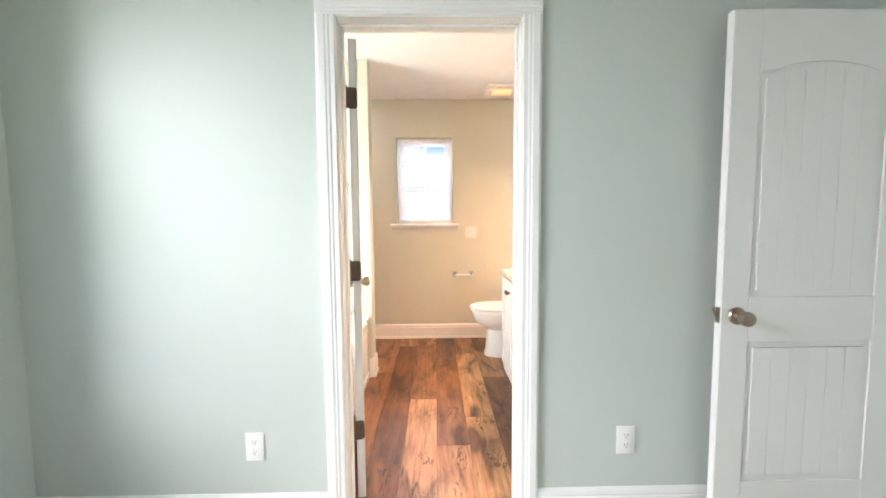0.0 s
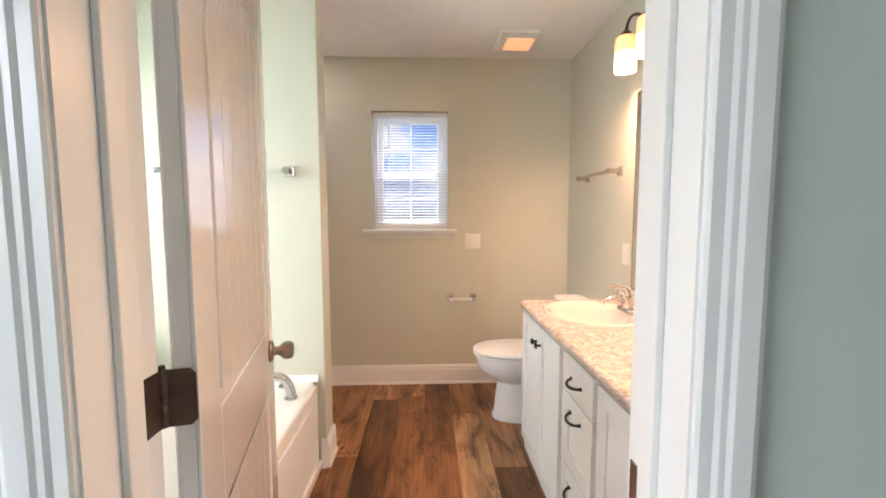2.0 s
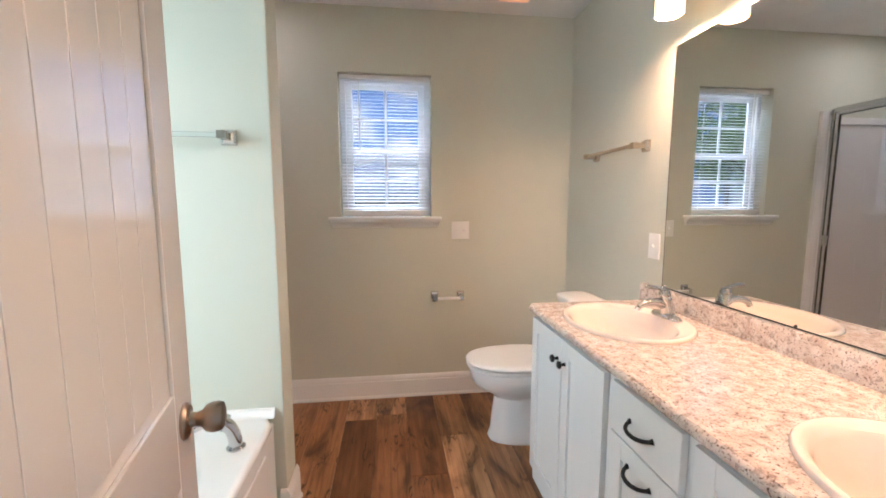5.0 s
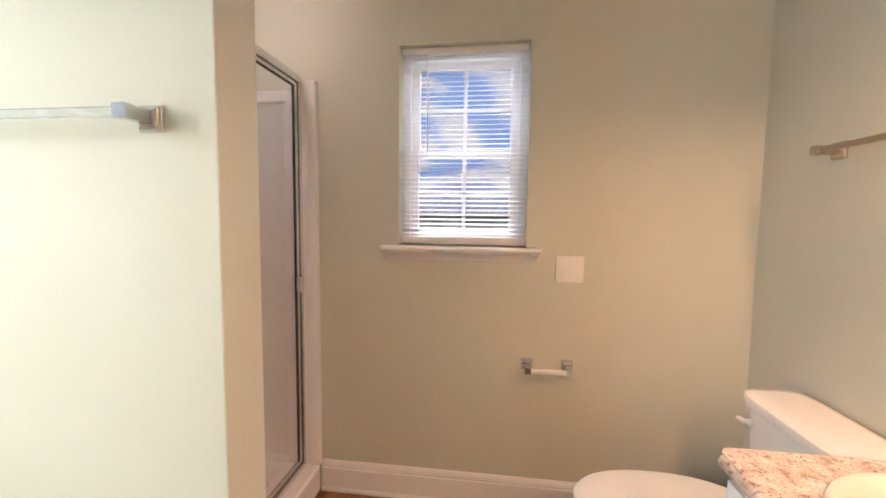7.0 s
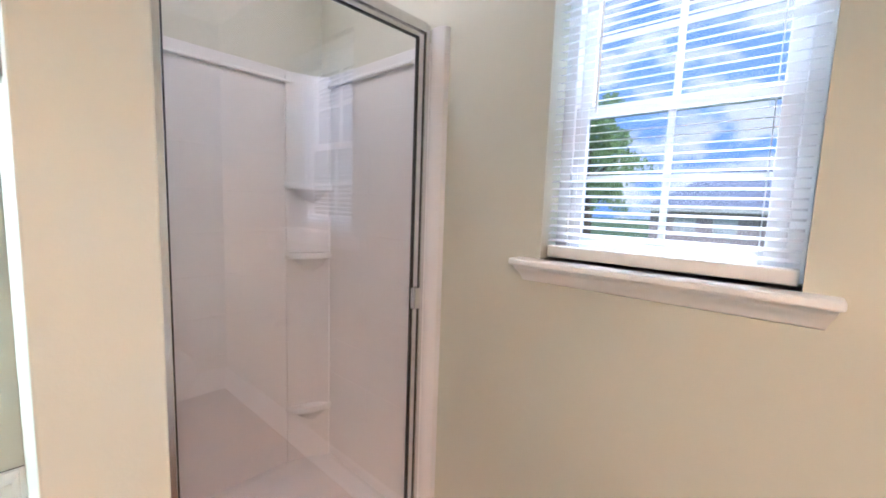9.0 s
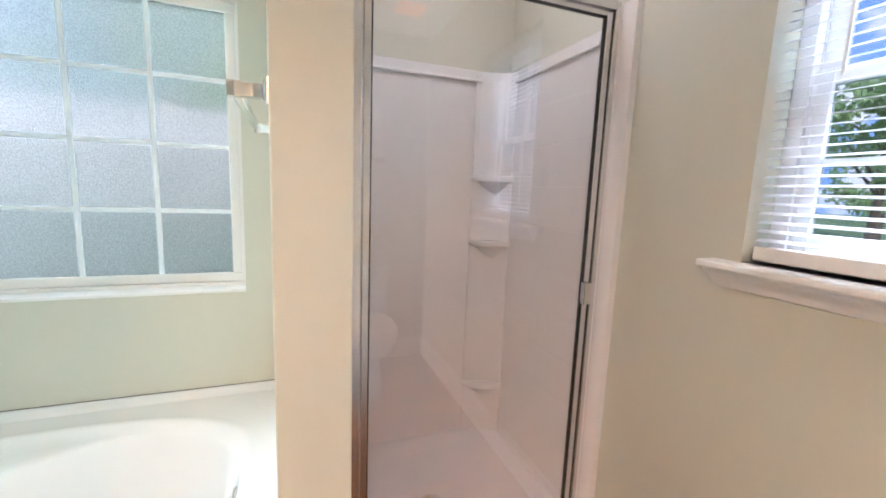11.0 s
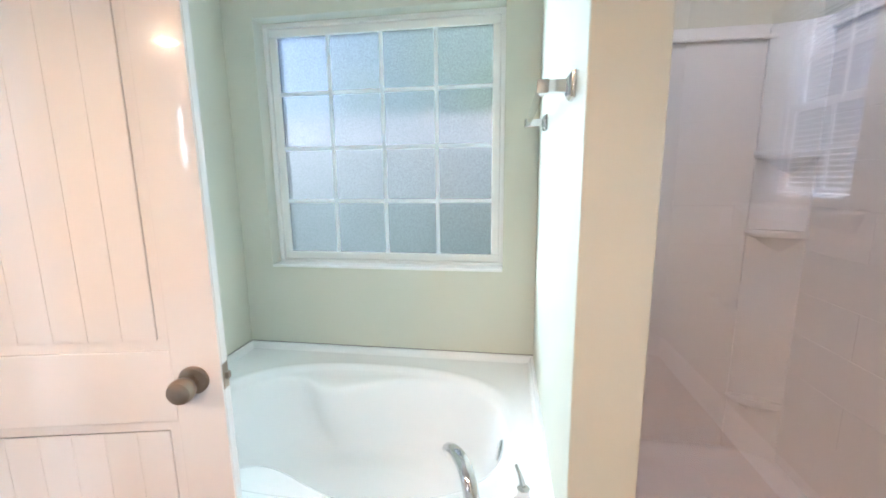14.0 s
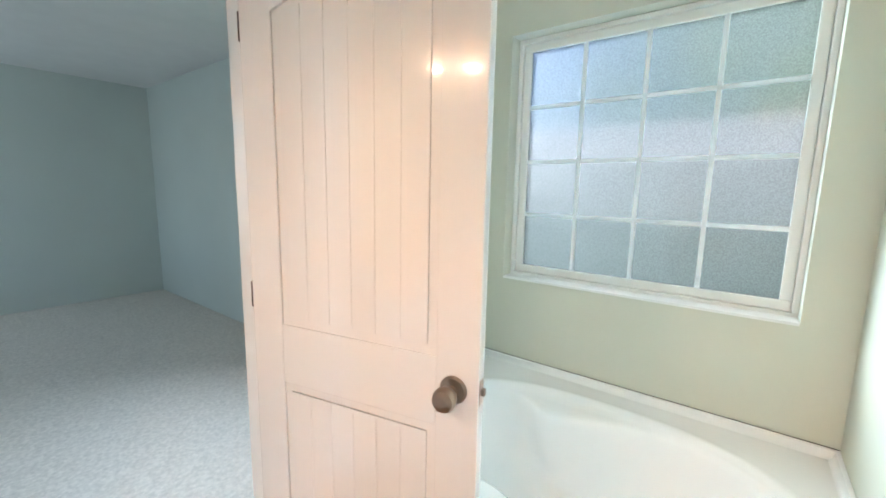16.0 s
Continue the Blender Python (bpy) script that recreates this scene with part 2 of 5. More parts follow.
M_WALL = mat("sage_wall_paint", (0.60, 0.60, 0.505), 0.6, var=0.03, scale=1.5, bump=0.15, bump_scale=180, rough_var=0.08)
M_BEDWALL = mat("grey_green_wall_paint", (0.555, 0.60, 0.56), 0.6, var=0.03, scale=1.2, bump=0.15, bump_scale=180)
M_CEIL = mat("white_ceiling_paint", (0.80, 0.79, 0.77), 0.8, var=0.02, bump=0.3, bump_scale=90)
M_TRIM = mat("white_gloss_trim", (0.82, 0.82, 0.80), 0.28, var=0.015, scale=3)
M_DOOR = mat("white_door_paint", (0.80, 0.79, 0.77), 0.2, var=0.01, scale=2, coat=1.0)
M_DOOR.node_tree.nodes["Principled BSDF"].inputs["Coat IOR"].default_value = 1.7
M_DOOR.node_tree.nodes["Principled BSDF"].inputs["Coat Roughness"].default_value = 0.05
M_CAB = mat("white_cabinet_paint", (0.83, 0.83, 0.82), 0.25, var=0.01, scale=4)
M_TUB = mat("white_acrylic", (0.86, 0.86, 0.85), 0.12, var=0.01, scale=2)
M_SHOWER = mat("white_fibreglass", (0.80, 0.79, 0.79), 0.2, var=0.02, scale=3)
M_CHINA = mat("white_porcelain", (0.84, 0.82, 0.80), 0.08, var=0.01)
M_ALMOND = mat("almond_porcelain", (0.80, 0.69, 0.60), 0.08, var=0.01)
M_PLASTIC = mat("white_plastic", (0.82, 0.81, 0.78), 0.3, var=0.01)
M_SLAT = mat("white_vinyl_slat", (0.86, 0.86, 0.87), 0.4, var=0.01)
translucent(M_SLAT, (0.50, 0.56, 0.70), 0.13)
M_VINYL = translucent(mat("white_vinyl_frame", (0.86, 0.86, 0.87), 0.35, var=0.01), (0.76, 0.82, 0.95), 0.035)
M_GRID = translucent(mat("white_window_grid", (0.84, 0.86, 0.88), 0.35, var=0.01), (0.70, 0.86, 1.0), 0.06)
M_ACRYLIC = glass("clear_acrylic", (0.93, 0.97, 1.0), ior=1.49)
# near-black for mirror edges and tub joint; paints shade into slots and holes
M_DARK = mat("dark_line_and_shade", (0.03, 0.028, 0.025), 0.7, var=0)
M_GASKET = mat("black_rubber_gasket", (0.02, 0.02, 0.02), 0.5, var=0)
M_CHROME = mat("polished_chrome", (0.66, 0.66, 0.67), 0.08, 1.0, var=0.02)
M_SILVER = mat("brushed_aluminium", (0.74, 0.73, 0.72), 0.25, 1.0, var=0.05, scale=20)
M_NICKEL = mat("antique_nickel", (0.36, 0.29, 0.23), 0.28, 1.0, var=0.12, scale=18)
M_BRUSHED = mat("brushed_nickel", (0.58, 0.51, 0.43), 0.25, 1.0, var=0.08, scale=18)
M_HINGE = mat("oil_bronze_hinge", (0.12, 0.085, 0.065), 0.4, 0.8, var=0.2, scale=30)
M_BRONZE = mat("dark_bronze", (0.075, 0.045, 0.03), 0.32, 0.9, var=0.2, scale=25)
M_BLACK = mat("black_iron", (0.02, 0.018, 0.016), 0.38, 0.5, var=0.1)
M_MIRROR = mat("silver_mirror", (0.90, 0.92, 0.90), 0.0, 1.0, var=0)
M_FLOOR = wood_floor()
M_SUB = mat("dark_joint", (0.05, 0.03, 0.02), 0.8, var=0.1)
M_COUNTER = laminate()
M_SHADE = lit_shade()
# vent lens: pale orange base with its own weak orange emission
M_LENS = glow("orange_emissive_lens", (1.0, 0.30, 0.11), 0.62, (0.85, 0.6, 0.45))
M_CAN = glow("lit_ceiling_lens", (1.0, 0.97, 0.92), 3.0)
M_PANE = glass("clear_pane", (0.36, 0.36, 0.38))
M_SHGLASS = glass("shower_glass", (0.96, 0.96, 0.97), ior=1.8)
M_FROST = glass("rain_glass", (0.28, 0.29, 0.285), 0.42, 1.0, 210, 0.7)
_n, _l = M_FROST.node_tree.nodes, M_FROST.node_tree.links
_tc, _gr, _rp = _n.new("ShaderNodeTexCoord"), _n.new("ShaderNodeTexNoise"), _n.new("ShaderNodeMapRange")
_gr.inputs["Scale"].default_value, _gr.inputs["Detail"].default_value = 190, 2
_l.new(_tc.outputs["Object"], _gr.inputs["Vector"])
_rp.inputs["From Min"].default_value, _rp.inputs["From Max"].default_value = 0.36, 0.64
_rp.inputs["To Min"].default_value, _rp.inputs["To Max"].default_value = 0.022, 0.044
_l.new(_gr.outputs["Fac"], _rp.inputs["Value"])
_l.new(_rp.outputs[0], _n["Principled BSDF"].inputs["Base Color"])
M_FROST.node_tree.nodes["Principled BSDF"].inputs["Coat Weight"].default_value = 1.0
M_FROST.node_tree.nodes["Principled BSDF"].inputs["Coat Roughness"].default_value = 0.10
M_CARPET = mat("beige_carpet", (0.62, 0.58, 0.52), 0.95, var=0.15, scale=60, bump=0.8, bump_scale=300)
M_GRASS = mat("lawn_grass", (0.12, 0.19, 0.07), 0.9, var=0.4, scale=3, bump=0.6, bump_scale=30)
M_LEAF = translucent(mat("tree_leaves", (0.26, 0.36, 0.17), 0.7, var=0.4, scale=1.5), (0.45, 0.62, 0.22), 0.4)
M_BARK = mat("tree_bark", (0.10, 0.075, 0.055), 0.9, var=0.3, scale=8)
M_ROOF = mat("blue_grey_shingle", (0.36, 0.39, 0.50), 0.85, var=0.2, scale=5)
M_BRICK = mat("pale_red_brick", (0.55, 0.45, 0.44), 0.85, var=0.2, scale=9)
M_SIDING = mat("pale_grey_siding", (0.74, 0.74, 0.74), 0.6, var=0.06, scale=3)
M_SKY = sky_card()


# ---- mesh helpers ----
ORIGIN = {}


def root(name, at, label, category, group="", kind=""):
    ob = new(name)
    ob.empty_display_size = 0.05
    ob.location = at
    ORIGIN[ob.name] = Vector(at)
    return tagged(ob, label, category, group, kind)


def mesh_of(name, bm, material, sharp=38.0):
    bmesh.ops.recalc_face_normals(bm, faces=bm.faces)
    for f in bm.faces:
        f.smooth = True
    for e in bm.edges:
        if len(e.link_faces) == 2 and e.calc_face_angle(0) > radians(sharp):
            e.smooth = False
    me = bpy.data.meshes.new(name)
    bm.to_mesh(me)
    bm.free()
    me.materials.append(material)
    return me


def part(name, bm, material, parent, label="", sharp=38.0):
    """One mesh of a thing, given in world coordinates."""
    base = ORIGIN[parent.name]
    me = mesh_of(name, bm, material, sharp)
    me.transform(Matrix.Translation(-base))
    ob = new(name, me)
    ob.parent = parent
    ORIGIN[ob.name] = base
    return tagged(ob, label)


def solo(name, bm, material, label="", category="", group="", kind="", sharp=38.0):
    ob = new(name, mesh_of(name, bm, material, sharp))
    ORIGIN[ob.name] = Vector((0, 0, 0))
    return tagged(ob, label, category, group, kind)


def box(x0, x1, y0, y1, z0, z1, bevel=0.0, seg=2, bm=None):
    own = bmesh.new()
    bmesh.ops.create_cube(own, size=1)
    for v in own.verts:
        v.co = Vector((x0 if v.co.x < 0 else x1, y0 if v.co.y < 0 else y1, z0 if v.co.z < 0 else z1))
    if bevel:
        bmesh.ops.bevel(own, geom=own.edges[:], offset=bevel, segments=seg, affect="EDGES", profile=0.5)
    for e in own.edges:
        e.smooth = False
    if bm is None:
        return own
    merge(bm, own)
    return bm


def merge(bm, other):
    me = bpy.data.meshes.new("tmp")
    other.to_mesh(me)
    other.free()
    bm.from_mesh(me)
    bpy.data.meshes.remove(me)


def prism(points, axis, a, b, bevel=0.0):
    """Extrude a 2D outline along axis from a to b. x: outline is (y, z); y: (x, z); z: (x, y)."""
    def at(p, d):
        return {"x": (d, p[0], p[1]), "y": (p[0], d, p[1]), "z": (p[0], p[1], d)}[axis]
    bm = bmesh.new()
    lo, hi = [bm.verts.new(at(p, a)) for p in points], [bm.verts.new(at(p, b)) for p in points]
    bm.faces.new(lo), bm.faces.new(hi)
    for i in range(len(points)):
        j = (i + 1) % len(points)
        bm.faces.new((lo[i], lo[j], hi[j], hi[i]))
    if bevel:
        bmesh.ops.recalc_face_normals(bm, faces=bm.faces)
        bmesh.ops.bevel(bm, geom=bm.edges[:], offset=bevel, segments=2, affect="EDGES", profile=0.5)
        for e in bm.edges:
            e.smooth = False
    return bm


def loft(rings, cap0=True, cap1=True, bm=None):
    bm = bm or bmesh.new()
    loops = [[bm.verts.new(p) for p in r] for r in rings]
    n = len(rings[0])
    for a, b in zip(loops, loops[1:]):
        for i in range(n):
            bm.faces.new((a[i], a[(i + 1) % n], b[(i + 1) % n], b[i]))
    if cap0:
        bm.faces.new(loops[0])
    if cap1:
        bm.faces.new(loops[-1])
    return bm


def oval(cx, cy, z, rx, ry, n=32, power=2.0):
    pts = []
    for i in range(n):
        a = 2 * math.pi * i / n
        c, s = math.cos(a), math.sin(a)
        pts.append(Vector((cx + rx * math.copysign(abs(c) ** (2 / power), c), cy + ry * math.copysign(abs(s) ** (2 / power), s), z)))
    return pts


def turned(profile, base, way=(0, 0, 1), n=20, cap0=True, cap1=True):
    """Lathe: profile of (radius, height) along the direction way from base."""
    rot = Vector((0, 0, 1)).rotation_difference(Vector(way).normalized()).to_matrix()
    rings = []
    for r, h in profile:
        rings.append([Vector(base) + rot @ Vector((r * math.cos(2 * math.pi * i / n), r * math.sin(2 * math.pi * i / n), h)) for i in range(n)])
    return loft(rings, cap0, cap1)


def tube(points, radius, n=10):
    """A round bar through points; radius may be a list."""
    pts = [Vector(p) for p in points]
    rad = radius if isinstance(radius, (list, tuple)) else [radius] * len(pts)
    rings, up = [], None
    for i, p in enumerate(pts):
        d = (pts[min(i + 1, len(pts) - 1)] - pts[max(i - 1, 0)]).normalized()
        if up is None:
            up = d.orthogonal().normalized()
        up = (up - d * up.dot(d)).normalized()
        side = d.cross(up)
        rings.append([p + (up * math.cos(2 * math.pi * k / n) + side * math.sin(2 * math.pi * k / n)) * rad[i] for k in range(n)])
    return loft(rings)


def bezier(p0, p1, p2, p3, n=12):
    out = []
    for i in range(n + 1):
        t = i / n
        out.append(Vector(p0) * (1 - t) ** 3 + Vector(p1) * 3 * t * (1 - t) ** 2 + Vector(p2) * 3 * t * t * (1 - t) + Vector(p3) * t ** 3)
    return out


def wall_sheet(us, vs, solid, place):
    """A wall of cells between the coordinates us and vs; solid(u, v) tells which cells are wall; place(u, v, side) gives the point."""
    bm = bmesh.new()
    made = {}

    def vert(i, j, s):
        if (i, j, s) not in made:
            made[(i, j, s)] = bm.verts.new(place(us[i], vs[j], s))
        return made[(i, j, s)]

    cell = lambda i, j: 0 <= i < len(us) - 1 and 0 <= j < len(vs) - 1 and solid((us[i] + us[i + 1]) / 2, (vs[j] + vs[j + 1]) / 2)
    for i in range(len(us) - 1):
        for j in range(len(vs) - 1):
            if not cell(i, j):
                continue
            for s in (0, 1):
                bm.faces.new([vert(i, j, s), vert(i + 1, j, s), vert(i + 1, j + 1, s), vert(i, j + 1, s)])
            for di, dj, a, b in ((-1, 0, (0, 0), (0, 1)), (1, 0, (1, 0), (1, 1)), (0, -1, (0, 0), (1, 0)), (0, 1, (0, 1), (1, 1))):
                if not cell(i + di, j + dj):
                    bm.faces.new([vert(i + a[0], j + a[1], 0), vert(i + b[0], j + b[1], 0), vert(i + b[0], j + b[1], 1), vert(i + a[0], j + a[1], 1)])
    return bm


def profile_run(shape, start, end, out, up=(0, 0, 1)):
    """Sweep a moulding from start to end. shape: (distance out of the wall, height along up)."""
    a, b, o, u = Vector(start), Vector(end), Vector(out), Vector(up)
    bm = bmesh.new()
    lo = [bm.verts.new(a + o * p[0] + u * p[1]) for p in shape]
    hi = [bm.verts.new(b + o * p[0] + u * p[1]) for p in shape]
    bm.faces.new(lo), bm.faces.new(hi)
    for i in range(len(shape)):
        j = (i + 1) % len(shape)
        bm.faces.new((lo[i], lo[j], hi[j], hi[i]))
    return bm


# ---- structure ----
WX0, WX1, WZ0, WZ1 = 0.174, 0.745, 1.178, 2.055       # small window opening
TY0, TY1, TZ0, TZ1 = 2.72, 3.876, 0.88, 2.04          # frosted window opening
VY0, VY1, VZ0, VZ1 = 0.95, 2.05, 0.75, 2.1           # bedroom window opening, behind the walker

def S(name, bm, m, label):
    return solo(name, bm, m, label, name.split("_")[0], kind="structure")

S("wall_door", wall_sheet([BX0 - 0.1, DX0 - 0.02, DX1 + 0.02, BX1 + 0.1], [FZ - 0.01, DZ + 0.02, CEIL],
  lambda u, v: not (DX0 - 0.02 < u < DX1 + 0.02 and v < DZ), lambda u, v, s: (u, YA if s == 0 else (YA + YB) / 2, v)), M_BEDWALL,
  "grey-green painted bedroom wall with a doorway")
S("wall_door_bath", wall_sheet([XL - 0.1, DX0 - 0.02, DX1 + 0.02, XR + 0.1], [FZ - 0.01, DZ + 0.02, CEIL],
  lambda u, v: not (DX0 - 0.02 < u < DX1 + 0.02 and v < DZ), lambda u, v, s: (u, (YA + YB) / 2 if s == 0 else YB, v)), M_WALL,
  "sage painted bathroom side of the door wall")
S("wall_window", wall_sheet([XL - 0.12, WX0, WX1, XR + 0.12], [FZ - 0.01, WZ0, WZ1, CEIL],
  lambda u, v: not (WX0 < u < WX1 and WZ0 < v < WZ1), lambda u, v, s: (u, YF + 0.16 * s, v)), M_WALL, "sage painted wall with a small window")
S("wall_tub", wall_sheet([YB, TY0, TY1, YF], [FZ - 0.01, TZ0, TZ1, CEIL],
  lambda u, v: not (TY0 < u < TY1 and TZ0 < v < TZ1), lambda u, v, s: (XL - 0.16 * s, u, v)), M_WALL, "sage painted wall with a frosted window above the tub")
S("wall_mirror", box(XR, XR + 0.12, YB, YF, FZ - 0.01, CEIL), M_WALL, "sage painted wall behind vanity and toilet")
S("wall_partition", box(XL, XP, YP0, YP1, FZ - 0.01, CEIL, 0.004), M_WALL, "sage painted partition between tub and shower")
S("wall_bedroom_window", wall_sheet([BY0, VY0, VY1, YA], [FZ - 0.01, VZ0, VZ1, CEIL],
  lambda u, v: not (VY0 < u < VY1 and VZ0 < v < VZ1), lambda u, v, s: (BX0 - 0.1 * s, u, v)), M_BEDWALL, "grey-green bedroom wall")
S("wall_bedroom_back", box(BX0 - 0.1, BX1 + 0.1, BY0 - 0.1, BY0, FZ - 0.01, CEIL), M_BEDWALL, "grey-green bedroom wall")
# unseen opening cut for the added rear fill lamp
S("wall_bedroom_side", wall_sheet([BY0, -1.8, -0.8, YA], [FZ - 0.01, VZ0, VZ1, CEIL],
  lambda u, v: not (-1.8 < u < -0.8 and VZ0 < v < VZ1), lambda u, v, s: (BX1 + 0.1 * s, u, v)), M_BEDWALL, "grey-green bedroom wall")
# added slab out of view, stops sun entering the rear opening
S("roof_eave", box(BX1 + 0.1, BX1 + 2.3, BY0 - 1.5, YA, CEIL, CEIL + 0.12), M_CEIL, "unseen white slab added to keep sun out of the bedroom")
S("ceiling_bath", box(XL - 0.16, XR + 0.12, (YA + YB) / 2, YF + 0.16, CEIL, CEIL + 0.12), M_CEIL, "white painted bathroom ceiling")
S("ceiling_bedroom", box(BX0 - 0.1, BX1 + 0.1, BY0 - 0.1, (YA + YB) / 2, CEIL, CEIL + 0.12), M_CEIL, "white painted bedroom ceiling")
FLOOR = S("floor_bath", box(XL - 0.16, XR + 0.12, YB - 0.06, YF + 0.16, -0.15, FZ - 0.008), M_SUB, "rustic brown wood-look plank floor")
S("floor_bedroom", box(BX0 - 0.1, BX1 + 0.1, BY0 - 0.1, YB - 0.06, -0.15, FZ), M_CARPET, "beige bedroom carpet")

# mouldings
CASING = [(0, 0), (0.010, 0), (0.013, 0.004), (0.013, 0.020), (0.016, 0.026), (0.016, 0.034), (0.019, 0.040), (0.019, 0.064), (0.015, 0.073), (0, 0.073)]
HEAD = [(d, h * 0.75) for d, h in CASING]
BASE = [(0, 0), (0.022, 0), (0.022, 0.010), (0.016, 0.018), (0.014, 0.019), (0.014, 0.112), (0.010, 0.118), (0.013, 0.124), (0.010, 0.138), (0.004, 0.150), (0, 0.150)]


def doorway_trim():
    door_trim = root("door_trim", (DX0, YA, 0), "white painted door jamb and moulded casing around the doorway", "door trim", kind="structure")
    for y, out in ((YA, -1), (YB, 1)):
        part("casing", profile_run(CASING, (DX0 - 0.004, y, FZ), (DX0 - 0.004, y, DZ + 0.004), (0, out, 0), (-1, 0, 0)), M_TRIM, door_trim, sharp=12)
        part("casing", profile_run(CASING, (DX1 + 0.004, y, FZ), (DX1 + 0.004, y, DZ + 0.004), (0, out, 0), (1, 0, 0)), M_TRIM, door_trim, sharp=12)
        part("casing", profile_run(HEAD, (DX0 - 0.077, y, DZ + 0.004), (DX1 + 0.077, y, DZ + 0.004), (0, out, 0), (0, 0, 1)), M_TRIM, door_trim, sharp=12)
    part("jamb", box(DX0 - 0.018, DX0, YA - 0.004, YB + 0.004, FZ, DZ), M_TRIM, door_trim)
    part("jamb", box(DX1, DX1 + 0.018, YA - 0.004, YB + 0.004, FZ, DZ), M_TRIM, door_trim)
    part("jamb", box(DX0 - 0.018, DX1 + 0.018, YA - 0.004, YB + 0.004, DZ, DZ + 0.018), M_TRIM, door_trim)
    part("stop", box(DX0, DX0 + 0.011, YB - 0.074, YB - 0.040, FZ, DZ, 0.002), M_TRIM, door_trim)
    part("stop", box(DX1 - 0.011, DX1, YB - 0.074, YB - 0.040, FZ, DZ, 0.002), M_TRIM, door_trim)
    part("stop", box(DX0, DX1, YB - 0.074, YB - 0.040, DZ - 0.011, DZ, 0.002), M_TRIM, door_trim)
    strike = prism([(YB - 0.030, 0.85), (YB - 0.004, 0.85), (YB - 0.004, 0.91), (YB - 0.030, 0.91)], "x", DX1 - 0.002, DX1 + 0.001, 0.0005)
    part("strike_plate", strike, M_NICKEL, door_trim, "brushed metal strike plate")
    return door_trim


doorway_trim()


def baseboard(name, start, end, out):
    solo(name, profile_run(BASE, start, end, out), M_TRIM, "white painted moulded baseboard along the wall", "baseboard", kind="structure", sharp=12)


baseboard("baseboard_1", (-0.2, YF, FZ), (XR, YF, FZ), (0, -1, 0))
baseboard("baseboard_2", (XR, 4.2, FZ), (XR, YF - 0.014, FZ), (-1, 0, 0))
baseboard("baseboard_3", (XP, YP0 - 0.014, FZ), (XP, YP1 + 0.014, FZ), (1, 0, 0))
baseboard("baseboard_4", (0.032, YP0, FZ), (XP, YP0, FZ), (0, -1, 0))
baseboard("baseboard_5", (BX0, YA, FZ), (DX0 - 0.077, YA, FZ), (0, -1, 0))
baseboard("baseboard_6", (DX1 + 0.077, YA, FZ), (BX1, YA, FZ), (0, -1, 0))
baseboard("baseboard_7", (0.045, YB, FZ), (DX0 - 0.079, YB, FZ), (0, 1, 0))


# ---- windows ----
def window_small():
    w = root("window_1", (WX0, YF, WZ0), "white vinyl double-hung window with grids above a moulded sill", "window", kind="structure")
    y0, y1 = YF + 0.09, YF + 0.15
    z0, z1, zm = WZ0 + 0.004, WZ1, 1.60
    fr = part("window_frame", box(WX0, WX0 + 0.035, y0, y1, z0, z1, 0.003), M_VINYL, w)
    part("window_frame", box(WX1 - 0.035, WX1, y0, y1, z0, z1, 0.003), M_VINYL, w)
    part("window_frame", box(WX0 + 0.035, WX1 - 0.035, y0, y1, z1 - 0.035, z1, 0.003), M_VINYL, w)
    part("window_frame", box(WX0 + 0.035, WX1 - 0.035, y0, y1, z0, z0 + 0.03, 0.003), M_VINYL, w)
    for a, b, y in ((z0 + 0.03, zm + 0.015, y0 + 0.008), (zm - 0.015, z1 - 0.035, y0 + 0.034)):
        sx0, sx1 = WX0 + 0.035, WX1 - 0.035
        sash = part("sash", box(sx0, sx0 + 0.038, y, y + 0.024, a, b, 0.003), M_VINYL, w)
        part("sash", box(sx1 - 0.038, sx1, y, y + 0.024, a, b, 0.003), M_VINYL, w)
        part("sash", box(sx0 + 0.038, sx1 - 0.038, y, y + 0.024, a, a + 0.034, 0.003), M_VINYL, w)
        part("sash", box(sx0 + 0.038, sx1 - 0.038, y, y + 0.024, b - 0.034, b, 0.003), M_VINYL, w)
        mx, mz = (sx0 + sx1) / 2, (a + b) / 2
        part("muntin", box(mx - 0.008, mx + 0.008, y + 0.006, y + 0.018, a + 0.034, b - 0.034), M_VINYL, w)
        part("muntin", box(sx0 + 0.038, mx - 0.008, y + 0.006, y + 0.018, mz - 0.008, mz + 0.008), M_VINYL, w)
        part("muntin", box(mx + 0.008, sx1 - 0.038, y + 0.006, y + 0.018, mz - 0.008, mz + 0.008), M_VINYL, w)
        p = part("pane", box(sx0 + 0.036, sx1 - 0.036, y + 0.010, y + 0.014, a + 0.032, b - 0.032), M_PANE, w)
        p.visible_shadow = False
    # stool and moulded apron
    part("window_sill", box(0.102, 0.806, YF - 0.058, YF + 0.09, WZ0 - 0.020, WZ0, 0.006, 3), M_TRIM, w)
    apron = [(0, 0), (0.008, 0.004), (0.012, 0.014), (0.022, 0.026), (0.034, 0.034), (0.038, 0.040), (0.038, 0.048), (0, 0.048)]
    bm = bmesh.new()
    lo = [bm.verts.new((0.108 + (0.048 - h) * 0.35, YF - d, WZ0 - 0.068 + h)) for d, h in apron]
    hi = [bm.verts.new((0.800 - (0.048 - h) * 0.35, YF - d, WZ0 - 0.068 + h)) for d, h in apron]
    bm.faces.new(lo), bm.faces.new(hi)
    for i in range(len(apron)):
        j = (i + 1) % len(apron)
        bm.faces.new((lo[i], lo[j], hi[j], hi[i]))
    part("apron", bm, M_TRIM, w)


